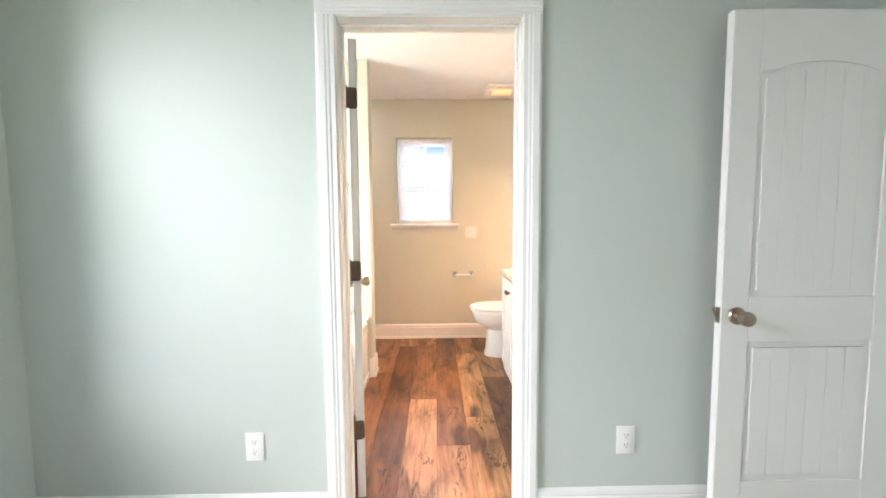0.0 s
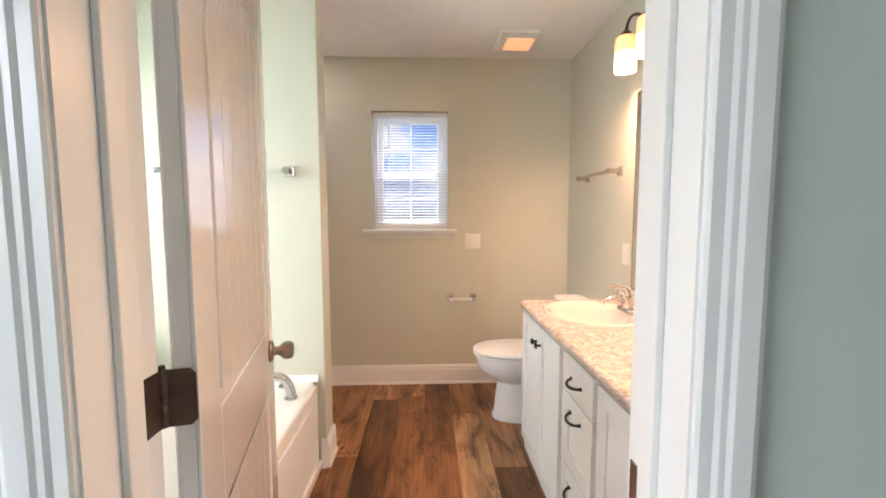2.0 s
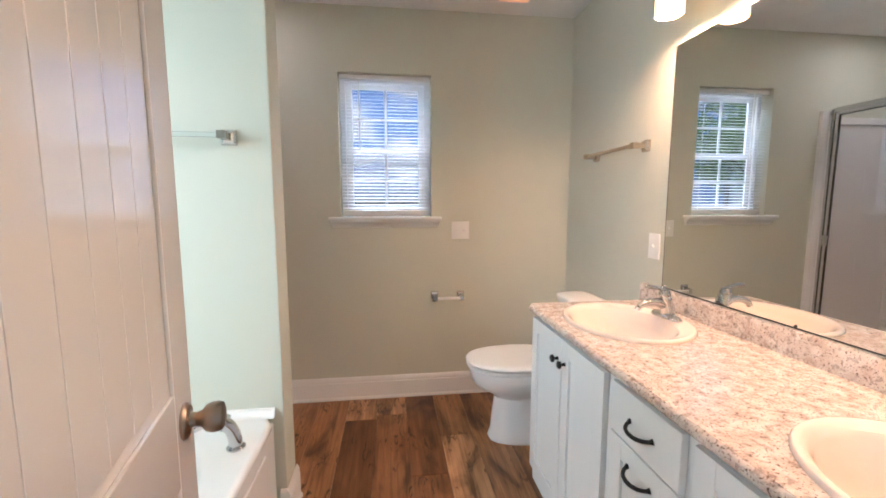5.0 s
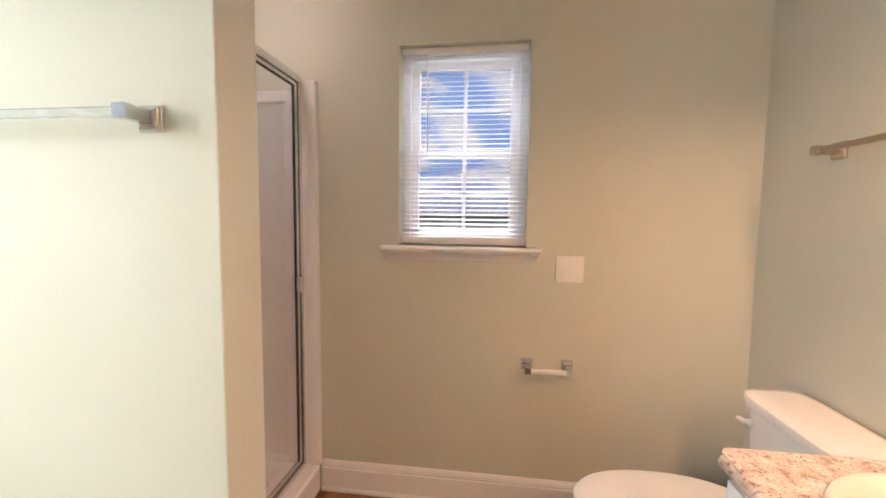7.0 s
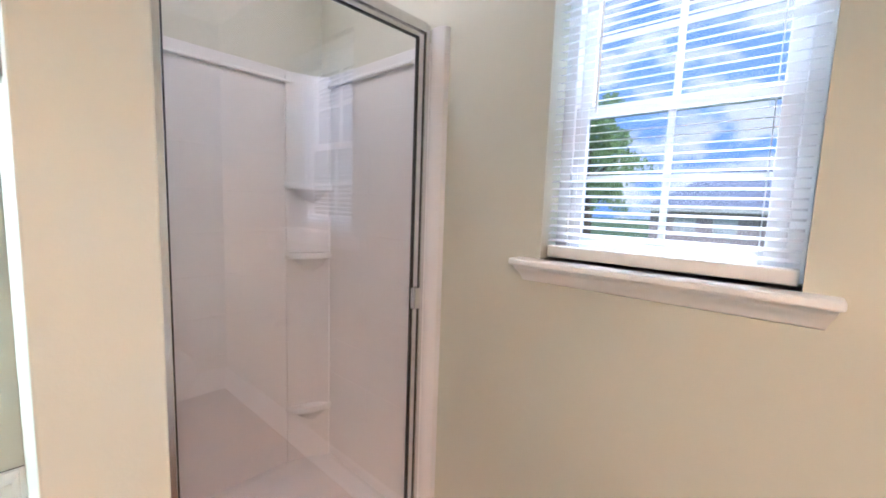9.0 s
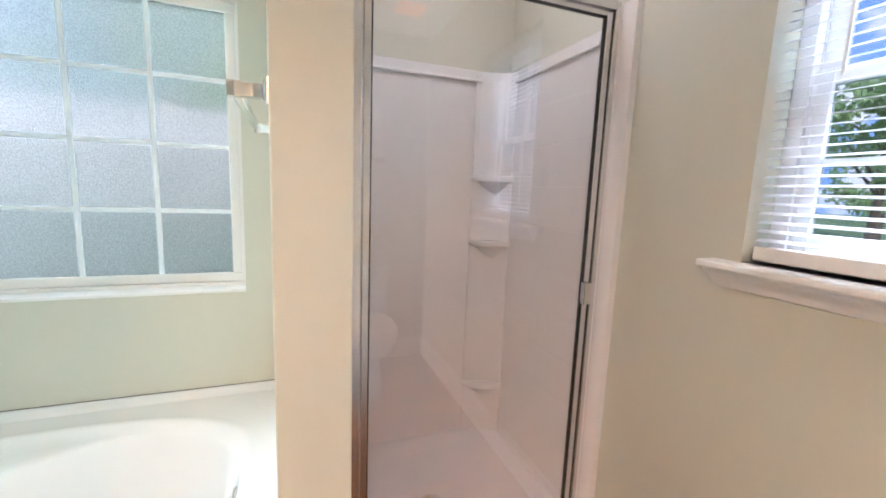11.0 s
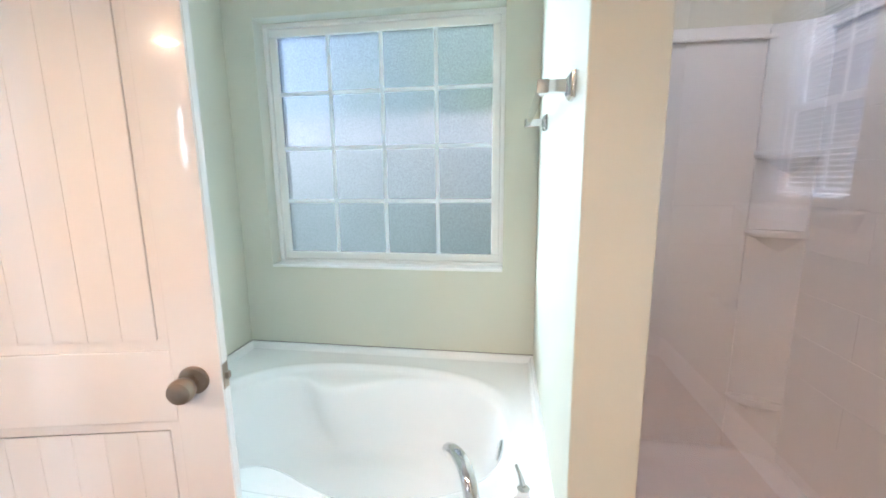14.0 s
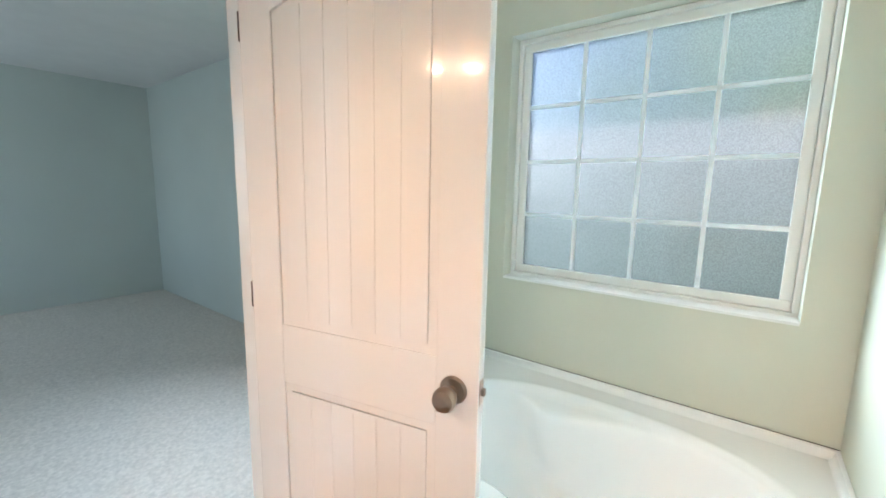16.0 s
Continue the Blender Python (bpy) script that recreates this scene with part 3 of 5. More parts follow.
def blind():
    b = root("window_blind", (0.46, YF + 0.035, WZ0), "white mini blind with open slats hanging in the small window", "blind")
    x0, x1, y = WX0 + 0.008, WX1 - 0.008, YF + 0.038
    part("headrail", box(x0, x1, y - 0.014, y + 0.014, WZ1 - 0.030, WZ1 - 0.004, 0.002), M_PLASTIC, b)
    part("bottom_rail", box(x0, x1, y - 0.014, y + 0.014, WZ0 + 0.006, WZ0 + 0.040, 0.003), M_PLASTIC, b)
    for x in (x0 + 0.07, x1 - 0.07):
        part("cord", tube([(x, y, WZ0 + 0.04), (x, y, WZ1 - 0.03)], 0.0012, 6), M_SLAT, b)
    part("wand", tube([(0.300, y - 0.018, 1.575), (0.299, y - 0.017, WZ1 - 0.03)], 0.0035, 8), M_PLASTIC, b, "clear tilt wand")
    # one slat mesh, slightly crowned and tilted
    bm = bmesh.new()
    tilt = radians(13)
    prof = []
    for k in range(5):
        d = -0.0125 + 0.025 * k / 4
        h = 0.0016 * (1 - (d / 0.0125) ** 2)
        prof.append((d * math.cos(tilt) - h * math.sin(tilt), d * math.sin(tilt) + h * math.cos(tilt)))
    top = [(p[0], p[1] + 0.0006) for p in prof]
    outline = prof + top[::-1]
    lo = [bm.verts.new((x0, p[0], p[1])) for p in outline]
    hi = [bm.verts.new((x1, p[0], p[1])) for p in outline]
    bm.faces.new(lo), bm.faces.new(hi)
    for i in range(len(outline)):
        j = (i + 1) % len(outline)
        bm.faces.new((lo[i], lo[j], hi[j], hi[i]))
    me = mesh_of("slat", bm, M_SLAT)
    count = 38
    for i in range(count):
        s = new("slat", me)
        s.parent = b
        z = WZ0 + 0.055 + (WZ1 - 0.045 - WZ0 - 0.055) * i / (count - 1)
        s.location = Vector((0, y, z)) - ORIGIN[b.name]


def window_frosted():
    w = root("window_2", (XL, TY0, TZ0), "white square window with frosted rain glass and grids above the tub", "window", kind="structure")
    x0, x1 = XL - 0.15, XL - 0.085
    for a, b, c, d in ((TY0, TY1, TZ0, TZ0 + 0.02), (TY0, TY1, TZ1 - 0.02, TZ1)):
        part("window_frame", box(x0, x1 + 0.01, a, b, c, d, 0.003), M_PLASTIC, w)
    for a, b in ((TY0, TY0 + 0.02), (TY1 - 0.02, TY1)):
        part("window_frame", box(x0, x1 + 0.01, a, b, TZ0 + 0.02, TZ1 - 0.02, 0.003), M_PLASTIC, w)
    i0, i1, j0, j1 = TY0 + 0.02, TY1 - 0.02, TZ0 + 0.02, TZ1 - 0.02
    s = 0.038
    part("sash", box(x0 + 0.01, x1 - 0.008, i0, i1, j0, j0 + s, 0.005, 3), M_PLASTIC, w)
    part("sash", box(x0 + 0.01, x1 - 0.008, i0, i1, j1 - s, j1, 0.005, 3), M_PLASTIC, w)
    part("sash", box(x0 + 0.01, x1 - 0.008, i0, i0 + s, j0 + s, j1 - s, 0.005, 3), M_PLASTIC, w)
    part("sash", box(x0 + 0.01, x1 - 0.008, i1 - s, i1, j0 + s, j1 - s, 0.005, 3), M_PLASTIC, w)
    g0, g1, h0, h1 = i0 + s, i1 - s, j0 + s, j1 - s
    for k in (1, 2, 3):
        y = g0 + (g1 - g0) * k / 4
        part("muntin", box(XL - 0.103, XL - 0.092, y - 0.009, y + 0.009, h0, h1, 0.002), M_GRID, w)
    for k in (1, 2, 3):
        z = h0 + (h1 - h0) * k / 4
        for m in range(4):
            ya, yb = g0 + (g1 - g0) * m / 4, g0 + (g1 - g0) * (m + 1) / 4
            part("muntin", box(XL - 0.103, XL - 0.092, ya + (0.009 if m else 0), yb - (0.009 if m < 3 else 0), z - 0.009, z + 0.009, 0.002), M_GRID, w)
    p = part("pane", box(XL - 0.110, XL - 0.104, g0 - 0.006, g1 + 0.006, h0 - 0.006, h1 + 0.006), M_FROST, w, "frosted rain-textured glass")
    p.visible_shadow = False
    # white painted reveal board at the bottom
    part("window_sill", box(XL - 0.084, XL + 0.004, TY0 + 0.001, TY1 - 0.001, TZ0 - 0.006, TZ0 + 0.006, 0.002), M_TRIM, w)


window_small()
blind()
window_frosted()


# ---- doors ----
DW, DH, DT = 0.69, 1.976, 0.035


def leaf_panels(bm_list, y, out):
    """Raised frame and grooved planks on one face of a door leaf, in the leaf's own coordinates."""
    s0, s1 = 0.11, DW - 0.105
    t = 0.007 * out
    ys = sorted((y, y + t))
    rise = 0.045

    def arch(x, base):
        u = (x - (s0 + s1) / 2) / ((s1 - s0) / 2)
        return base + rise * (1 - u * u)

    zl0, zl1, zu0, zu1 = 0.225, 0.775, 0.945, 1.755
    for a, b in ((0.0, s0), (s1, DW)):
        bm_list.append(("stile", box(a, b, ys[0], ys[1], 0, DH, 0.002)))
    bm_list.append(("rail", box(s0, s1, ys[0], ys[1], 0, zl0, 0.002)))
    bm_list.append(("rail", box(s0, s1, ys[0], ys[1], zl1, zu0, 0.002)))
    n = 14
    curve = [(s0 + (s1 - s0) * i / n, arch(s0 + (s1 - s0) * i / n, zu1)) for i in range(n + 1)]
    bm_list.append(("rail", prism(curve + [(s1, DH), (s0, DH)], "y", ys[0], ys[1])))
    # sloped moulding frame and planks inside each panel
    m = 0.024
    k = 6
    for z0, z1, top in ((zl0, zl1, None), (zu0, zu1, arch)):
        a, b = s0 + m, s1 - m
        wd = (b - a) / k
        tt = sorted((y, y + 0.0055 * out))
        bk = sorted((y, y + 0.0043 * out))
        zb = z1 - m if top is None else z1 - m
        bm_list.append(("panel", box(a + 0.0005, b - 0.0005, bk[0], bk[1], z0 + m + 0.001, zb)))
        for i in range(k):
            p, q = a + i * wd + 0.0012, a + (i + 1) * wd - 0.0012
            zt = (lambda x: z1 - m) if top is None else (lambda x: top(x, z1) - m)
            pts = [(p, z0 + m), (q, z0 + m), (q, zt(q)), ((p + q) / 2, zt((p + q) / 2)), (p, zt(p))]
            bm_list.append(("plank", prism(pts, "y", tt[0], tt[1], 0.0006)))


def door_leaf(name, matrix, label):
    d = root(name, (0, 0, 0), label, "door")
    base_pieces = [("core", box(0, DW, -DT + 0.007, -0.007, 0.0, DH))]
    leaf_panels(base_pieces, -0.007, 1)
    leaf_panels(base_pieces, -DT + 0.007, -1)
    for nm, bm in base_pieces:
        part(nm, bm, M_DOOR, d)
    # knobs on both faces
    for y, o in ((0.0, 1), (-DT, -1)):
        rose = part("rose", turned([(0.033, 0), (0.033, 0.004), (0.029, 0.009), (0.014, 0.011), (0.0125, 0.022)], (DW - 0.06, y, 0.875), (0, o, 0), 24), M_NICKEL, d, "antique nickel rose")
        part("knob", turned([(0.0125, 0.020), (0.016, 0.030), (0.024, 0.036), (0.0275, 0.046), (0.0275, 0.056), (0.024, 0.064), (0.016, 0.067), (0.008, 0.068)], (DW - 0.06, y, 0.875), (0, o, 0), 24), M_NICKEL, d, "round antique nickel knob")
    part("latch_plate", box(DW - 0.0005, DW + 0.0015, -DT + 0.006, -0.006, 0.845, 0.905, 0.0008), M_NICKEL, d)
    part("latch_bolt", box(DW, DW + 0.010, -DT + 0.011, -0.011, 0.868, 0.884, 0.002), M_NICKEL, d)
    d.matrix_world = matrix
    return d


def hinge(x, y, z, turn):
    """Butt hinge: one leaf on the jamb, one on the door's edge, knuckle between."""
    h = root("door_hinge", (x, y, z), "dark bronze butt hinge screwed to the jamb and the open door", "hinge", "hinges of the bathroom door")
    jamb_leaf = prism([(y - 0.066, z), (y - 0.002, z), (y - 0.002, z + 0.086), (y - 0.054, z + 0.086), (y - 0.066, z + 0.074), (y - 0.066, z + 0.012)][:6], "x", x - 0.003, x - 0.0005)
    part("jamb_leaf", jamb_leaf, M_HINGE, h)
    c, s = math.cos(turn), math.sin(turn)
    bm = bmesh.new()
    # the door's edge faces back towards the jamb; its leaf lies on that edge, perpendicular to the door
    nx, ny = s, -c
    ex, ey = -c, -s
    w = 0.040
    out = [(0.0, 0.0), (w - 0.008, 0.0), (w, 0.008), (w, 0.078), (w - 0.008, 0.086), (0.0, 0.086)]
    lo, hi = [], []
    for u, v in out:
        lo.append(bm.verts.new((x + nx * (u + 0.004) + ex * (-0.0005), y + ny * (u + 0.004) + ey * (-0.0005), z + v)))
        hi.append(bm.verts.new((x + nx * (u + 0.004) + ex * 0.002, y + ny * (u + 0.004) + ey * 0.002, z + v)))
    bm.faces.new(lo), bm.faces.new(hi)
    for i in range(len(out)):
        j = (i + 1) % len(out)
        bm.faces.new((lo[i], lo[j], hi[j], hi[i]))
    part("door_leaf", bm, M_HINGE, h)
    for k in range(5):
        part("knuckle", turned([(0.006, 0), (0.0065, 0.001), (0.0065, 0.0155), (0.006, 0.0165)], (x, y, z + k * 0.0174), (0, 0, 1), 12), M_HINGE, h)
    part("pin", turned([(0.0045, 0), (0.0045, 0.006), (0.002, 0.008)], (x, y, z + 0.086), (0, 0, 1), 10), M_HINGE, h)


OPEN = 102.5
PIVX, PIVY = DX0 + 0.002, YB + 0.010
leaf_turn = pose(PIVX, PIVY, -0.006, 0, 0, OPEN) @ pose(0.004, -0.010, 0)
door_leaf("bathroom_door", leaf_turn, "white two-panel bathroom door with plank grooves, standing wide open")
for z in (0.265, 0.968, 1.687):
    hinge(PIVX, PIVY, z, radians(OPEN))
door_leaf("bedroom_door", pose(1.628 + DW, 2.33, -0.014, 0, 0, 180) @ pose(0, 0, 0), "white arched two-panel door standing open along the bedroom wall")


# ---- vanity ----
VX, VY_0, VY_1, CT = 1.13, YB + 0.003, 4.165, 0.81


def cabinet_door(parent, y0, y1, z0, z1, x, name="door"):
    """Shaker door facing -x."""
    r = 0.058
    d = part(name, box(x - 0.010, x, y0, y1, z0, z1), M_CAB, parent)
    for a, b, c, e in ((y0, y0 + r, z0, z1), (y1 - r, y1, z0, z1), (y0 + r, y1 - r, z0, z0 + r), (y0 + r, y1 - r, z1 - r, z1)):
        part("rail", box(x - 0.019, x - 0.010, a, b, c, e, 0.0015), M_CAB, d)
    return d


def cup_knob(parent, x, y, z):
    part("knob", turned([(0.008, 0), (0.007, 0.003), (0.005, 0.010), (0.006, 0.015), (0.014, 0.020), (0.015, 0.025), (0.011, 0.030), (0.003, 0.031)], (x, y, z), (-1, 0, 0), 18), M_BLACK, parent, "small black iron knob")


def pull(parent, x, y, z):
    w = 0.048
    pts = bezier((x, y + w, z + 0.004), (x - 0.044, y + w * 0.8, z - 0.006), (x - 0.044, y - w * 0.8, z - 0.006), (x, y - w, z + 0.004), 14)
    rad = [0.008 if i in (0, 14) else 0.0045 + 0.0012 * math.sin(math.pi * i / 14) for i in range(15)]
    part("pull", tube(pts, rad, 10), M_BLACK, parent, "curved black iron pull")


def cabinets():
    body_x = VX
    sections = [("sink_cabinet", 3.517, VY_1), ("drawer_cabinet", 3.190, 3.515), ("sink_cabinet", VY_0, 3.188)]
    for nm, y0, y1 in sections:
        lab = "white shaker sink cabinet with two doors and black knobs" if nm == "sink_cabinet" else "white cabinet with three drawers and black curved pulls"
        c = root(nm, (1.4, (y0 + y1) / 2, 0), lab, "cabinet", "bathroom vanity cabinets")
        part("carcass", box(body_x + 0.002, body_x + 0.02, y0, y1, FZ, CT - 0.034), M_CAB, c)
        part("side_panel", box(body_x + 0.02, XR, y1 - 0.016, y1, FZ, CT - 0.034), M_CAB, c)
        part("side_panel", box(body_x + 0.02, XR, y0, y0 + 0.016, FZ, CT - 0.034), M_CAB, c)
        part("bottom_panel", box(body_x + 0.02, XR, y0 + 0.016, y1 - 0.016, 0.06, 0.075), M_CAB, c)
        if nm == "sink_cabinet":
            ym = (y0 + y1) / 2
            for a, b, ky in ((y0 + 0.022, ym - 0.0025, ym - 0.032), (ym + 0.0025, y1 - 0.012, ym + 0.032)):
                d = cabinet_door(c, a, b, 0.055, CT - 0.05, body_x)
                cup_knob(d, body_x - 0.018, ky, 0.675)
        else:
            for k, (z0, z1, pz) in enumerate(((0.618, 0.762, 0.682), (0.338, 0.612, 0.553), (0.055, 0.332, 0.262))):
                if k == 0:
                    d = part("drawer_front", box(body_x - 0.019, body_x, y0 + 0.022, y1 - 0.022, z0, z1, 0.002), M_CAB, c)
                else:
                    d = cabinet_door(c, y0 + 0.022, y1 - 0.022, z0, z1, body_x, "drawer_front")
                pull(d, body_x - 0.018, (y0 + y1) / 2, pz)


cabinets()
SINKS = [(1.372, 3.865), (1.372, 2.885)]
SRX, SRY = 0.222, 0.262


def countertop():
    x0, x1, y0, y1 = 1.106, XR, YB + 0.002, 4.192
    c = root("countertop", (1.4, 3.4, CT), "speckled beige granite-look laminate countertop with backsplash", "countertop")
    bm = bmesh.new()
    edges = []

    def ring(pts):
        vs = [bm.verts.new(p) for p in pts]
        for i in range(len(vs)):
            edges.append(bm.edges.new((vs[i], vs[(i + 1) % len(vs)])))

    r = 0.03
    corner = [(x0 + r - r * math.sin(a), y1 - r + r * math.cos(a), CT) for a in [math.pi / 2 * k / 6 for k in range(7)]]
    ring([(x1, y0, CT), (x1, y1, CT)] + corner + [(x0, y0, CT)])
    for sx, sy in SINKS:
        ring([(p.x, p.y, CT) for p in oval(sx, sy, CT, SRX - 0.02, SRY - 0.02, 32)])
    bmesh.ops.triangle_fill(bm, use_beauty=True, use_dissolve=False, edges=edges)
    geo = bmesh.ops.extrude_face_region(bm, geom=bm.faces[:])
    for v in [g for g in geo["geom"] if isinstance(g, bmesh.types.BMVert)]:
        v.co.z -= 0.03
    part("top", bm, M_COUNTER, c)
    nose = [(x0 + 0.004, CT), (x0 - 0.004, CT - 0.003), (x0 - 0.009, CT - 0.010), (x0 - 0.010, CT - 0.018), (x0 - 0.007, CT - 0.026), (x0 - 0.001, CT - 0.032), (x0 + 0.004, CT - 0.033)]
    part("nosing", prism([(p[0], p[1]) for p in nose], "y", y0, y1 - 0.028), M_COUNTER, c)
    splash = [(XR, CT + 0.0005), (XR - 0.020, CT + 0.0005), (XR - 0.020, CT + 0.075), (XR - 0.016, CT + 0.081), (XR, CT + 0.082)]
    part("backsplash", prism(splash, "y", y0, y1 + 0.003), M_COUNTER, c)
    return c


countertop()


def basin(sx, sy):
    s = root("sink", (sx, sy, CT), "oval almond porcelain drop-in sink set into the countertop", "sink", "vanity sinks")
    rings = []
    for k, z in ((1.0, 0.001), (1.0, 0.007), (0.985, 0.012), (0.955, 0.014), (0.925, 0.012)):
        rings.append(oval(sx, sy, CT + z, SRX * k, SRY * k, 40))
    for kx, ky, z in ((0.80, 0.86, 0.004), (0.76, 0.83, -0.010), (0.70, 0.78, -0.045), (0.58, 0.66, -0.090), (0.38, 0.44, -0.122), (0.16, 0.16, -0.132)):
        rings.append(oval(sx - 0.018, sy, CT + z, SRX * kx, SRY * ky, 40))
    part("bowl", loft(rings, False, True), M_ALMOND, s)
    part("drain", turned([(0.030, 0), (0.030, 0.003), (0.022, 0.004), (0.018, 0.001)], (sx - 0.018, sy, CT - 0.133), (0, 0, 1), 20), M_CHROME, s, "chrome drain")
    # dark disc paints the shade inside the overflow hole
    part("overflow_hole", turned([(0.008, 0), (0.008, 0.003)], (sx - 0.172, sy, CT - 0.050), (1, 0, 0.45), 12), M_DARK, s, "dark overflow hole")
    return s


def faucet(sx, sy):
    bx, bz = sx + 0.172, CT + 0.012
    f = root("faucet", (bx, sy, bz), "chrome single-lever faucet on the back rim of the sink", "faucet", "vanity faucets")
    part("base_plate", loft([oval(bx, sy, bz + z, rx, ry, 28, 2.6) for rx, ry, z in ((0.027, 0.078, 0.0), (0.027, 0.078, 0.006), (0.022, 0.070, 0.014), (0.018, 0.03, 0.019))]), M_CHROME, f)
    col = bezier((bx + 0.004, sy, bz + 0.008), (bx + 0.002, sy, bz + 0.05), (bx - 0.004, sy, bz + 0.07), (bx - 0.012, sy, bz + 0.088), 6)
    part("body", tube(col, [0.027, 0.026, 0.025, 0.024, 0.023, 0.022, 0.018], 18), M_CHROME, f)
    sp = bezier((bx - 0.004, sy, bz + 0.045), (bx - 0.04, sy, bz + 0.072), (bx - 0.085, sy, bz + 0.070), (bx - 0.118, sy, bz + 0.045), 10)
    part("spout", tube(sp, [0.020, 0.019, 0.0175, 0.016, 0.015, 0.014, 0.0135, 0.013, 0.0125, 0.012, 0.012], 16), M_CHROME, f)
    part("aerator", turned([(0.011, 0), (0.011, 0.012)], (bx - 0.119, sy, bz + 0.044), (-0.45, 0, -1), 14), M_SILVER, f)
    part("cap", turned([(0.021, 0), (0.022, 0.012), (0.016, 0.024), (0.005, 0.028)], (bx - 0.011, sy, bz + 0.084), (-0.12, 0, 1), 18), M_CHROME, f)
    lv = bezier((bx - 0.012, sy, bz + 0.104), (bx - 0.035, sy, bz + 0.118), (bx - 0.060, sy, bz + 0.124), (bx - 0.092, sy, bz + 0.122), 8)
    part("lever", tube(lv, [0.010, 0.009, 0.008, 0.0075, 0.007, 0.007, 0.0075, 0.008, 0.006], 12), M_CHROME, f)


for sx, sy in SINKS:
    basin(sx, sy)
    faucet(sx, sy)

mir = root("wall_mirror", (XR, 3.3, 0.9), "large frameless mirror on the wall above the vanity", "mirror")
part("glass", box(XR - 0.006, XR - 0.001, 2.62, 4.060, 0.900, 1.905), M_MIRROR, mir)
part("backing_edge", box(XR - 0.0065, XR - 0.0005, 4.060, 4.0625, 0.898, 1.907), M_DARK, mir)
part("bottom_edge", box(XR - 0.0065, XR - 0.0005, 2.62, 4.060, 0.8955, 0.8998), M_DARK, mir)


def vanity_light(yc):
    x = XR
    z = 2.085
    f = root("vanity_light", (x, yc, z), "two-light dark bronze wall fixture with lit opal glass shades", "wall lamp", "vanity wall lamps")
    rings = []
    for r, d in ((1.0, 0.0), (1.0, 0.006), (0.9, 0.016), (0.6, 0.024), (0.2, 0.027)):
        rings.append([Vector((x - d, yc + 0.115 * r * math.cos(a), z + 0.058 * r * math.sin(a))) for a in [2 * math.pi * i / 32 for i in range(32)]])
    part("back_plate", loft(rings), M_BRONZE, f)
    for s in (-1, 1):
        ys = yc + 0.100 * s
        arm = bezier((x - 0.022, yc + 0.05 * s, z), (x - 0.07, yc + 0.05 * s, z + 0.15), (x - 0.145, ys, z + 0.17), (x - 0.140, ys, z + 0.045), 14)
        part("arm", tube(arm, 0.0065, 10), M_BRONZE, f)
        part("socket_cup", turned([(0.030, 0), (0.033, 0.006), (0.022, 0.022), (0.010, 0.030), (0.008, 0.040)], (x - 0.140, ys, z + 0.030), (0, 0, 1), 20), M_BRONZE, f)
        part("shade", turned([(0.040, 0.0), (0.046, -0.004), (0.0485, -0.02), (0.050, -0.155), (0.047, -0.157), (0.0455, -0.02), (0.038, -0.004)], (x - 0.140, ys, z + 0.032), (0, 0, 1), 28, True, True), M_SHADE, f, "lit white opal glass shade")


vanity_light(3.830)
vanity_light(2.915)


def towel_bar(name, a, b, out, label, metal, rod=None):
    """Square towel bar between wall posts a and b; out points off the wall."""
    a, b, o = Vector(a), Vector(b), Vector(out)
    along = (b - a).normalized()
    t = root(name, a, label, "towel bar")
    up = Vector((0, 0, 1))
    for p in (a, b):
        rings = []
        for hw, d in ((0.027, 0.0), (0.027, 0.005), (0.022, 0.012), (0.013, 0.018), (0.012, 0.050), (0.014, 0.056), (0.014, 0.078)):
            rings.append([p + o * d + along * (hw * sx) + up * (hw * sz) for sx, sz in ((-1, -1), (1, -1), (1, 1), (-1, 1))])
        part("post", loft(rings), metal, t)
    rings = []
    for q in (a, b):
        rings.append([q + o * (0.066 + 0.008 * d) + up * (0.008 * h) for d, h in ((-1, -1), (1, -1), (1, 1), (-1, 1))])
    part("bar", loft(rings), rod or metal, t)


towel_bar("towel_bar", (-0.085, YP0, 1.497), (-0.675, YP0, 1.497), (0, -1, 0), "clear acrylic towel bar with chrome posts beside the tub", M_CHROME, M_ACRYLIC)
towel_bar("towel_bar", (XR, 4.232, 1.527), (XR, 4.69, 1.527), (-1, 0, 0), "brushed nickel towel bar on the wall above the toilet", M_BRUSHED)


def paper_holder():
    t = root("toilet_paper_holder", (0.85, YF, 0.66), "empty chrome toilet paper holder with a white roller on the wall", "paper holder")
    for x in (0.762, 0.935):
        rings = []
        for hw, d in ((0.025, 0.0), (0.025, 0.005), (0.021, 0.012), (0.012, 0.018), (0.011, 0.055), (0.013, 0.070)):
            rings.append([Vector((x + hw * sx, YF - d, 0.660 + hw * sz - d * 0.15)) for sx, sz in ((-1, -1), (1, -1), (1, 1), (-1, 1))])
        part("post", loft(rings), M_CHROME, t)
    part("roller", turned([(0.007, 0.0), (0.010, 0.006), (0.010, 0.060), (0.011, 0.062), (0.011, 0.156), (0.007, 0.160)], (0.769, YF - 0.060, 0.648), (1, 0, 0), 16), M_PLASTIC, t, "white plastic roller")


paper_holder()


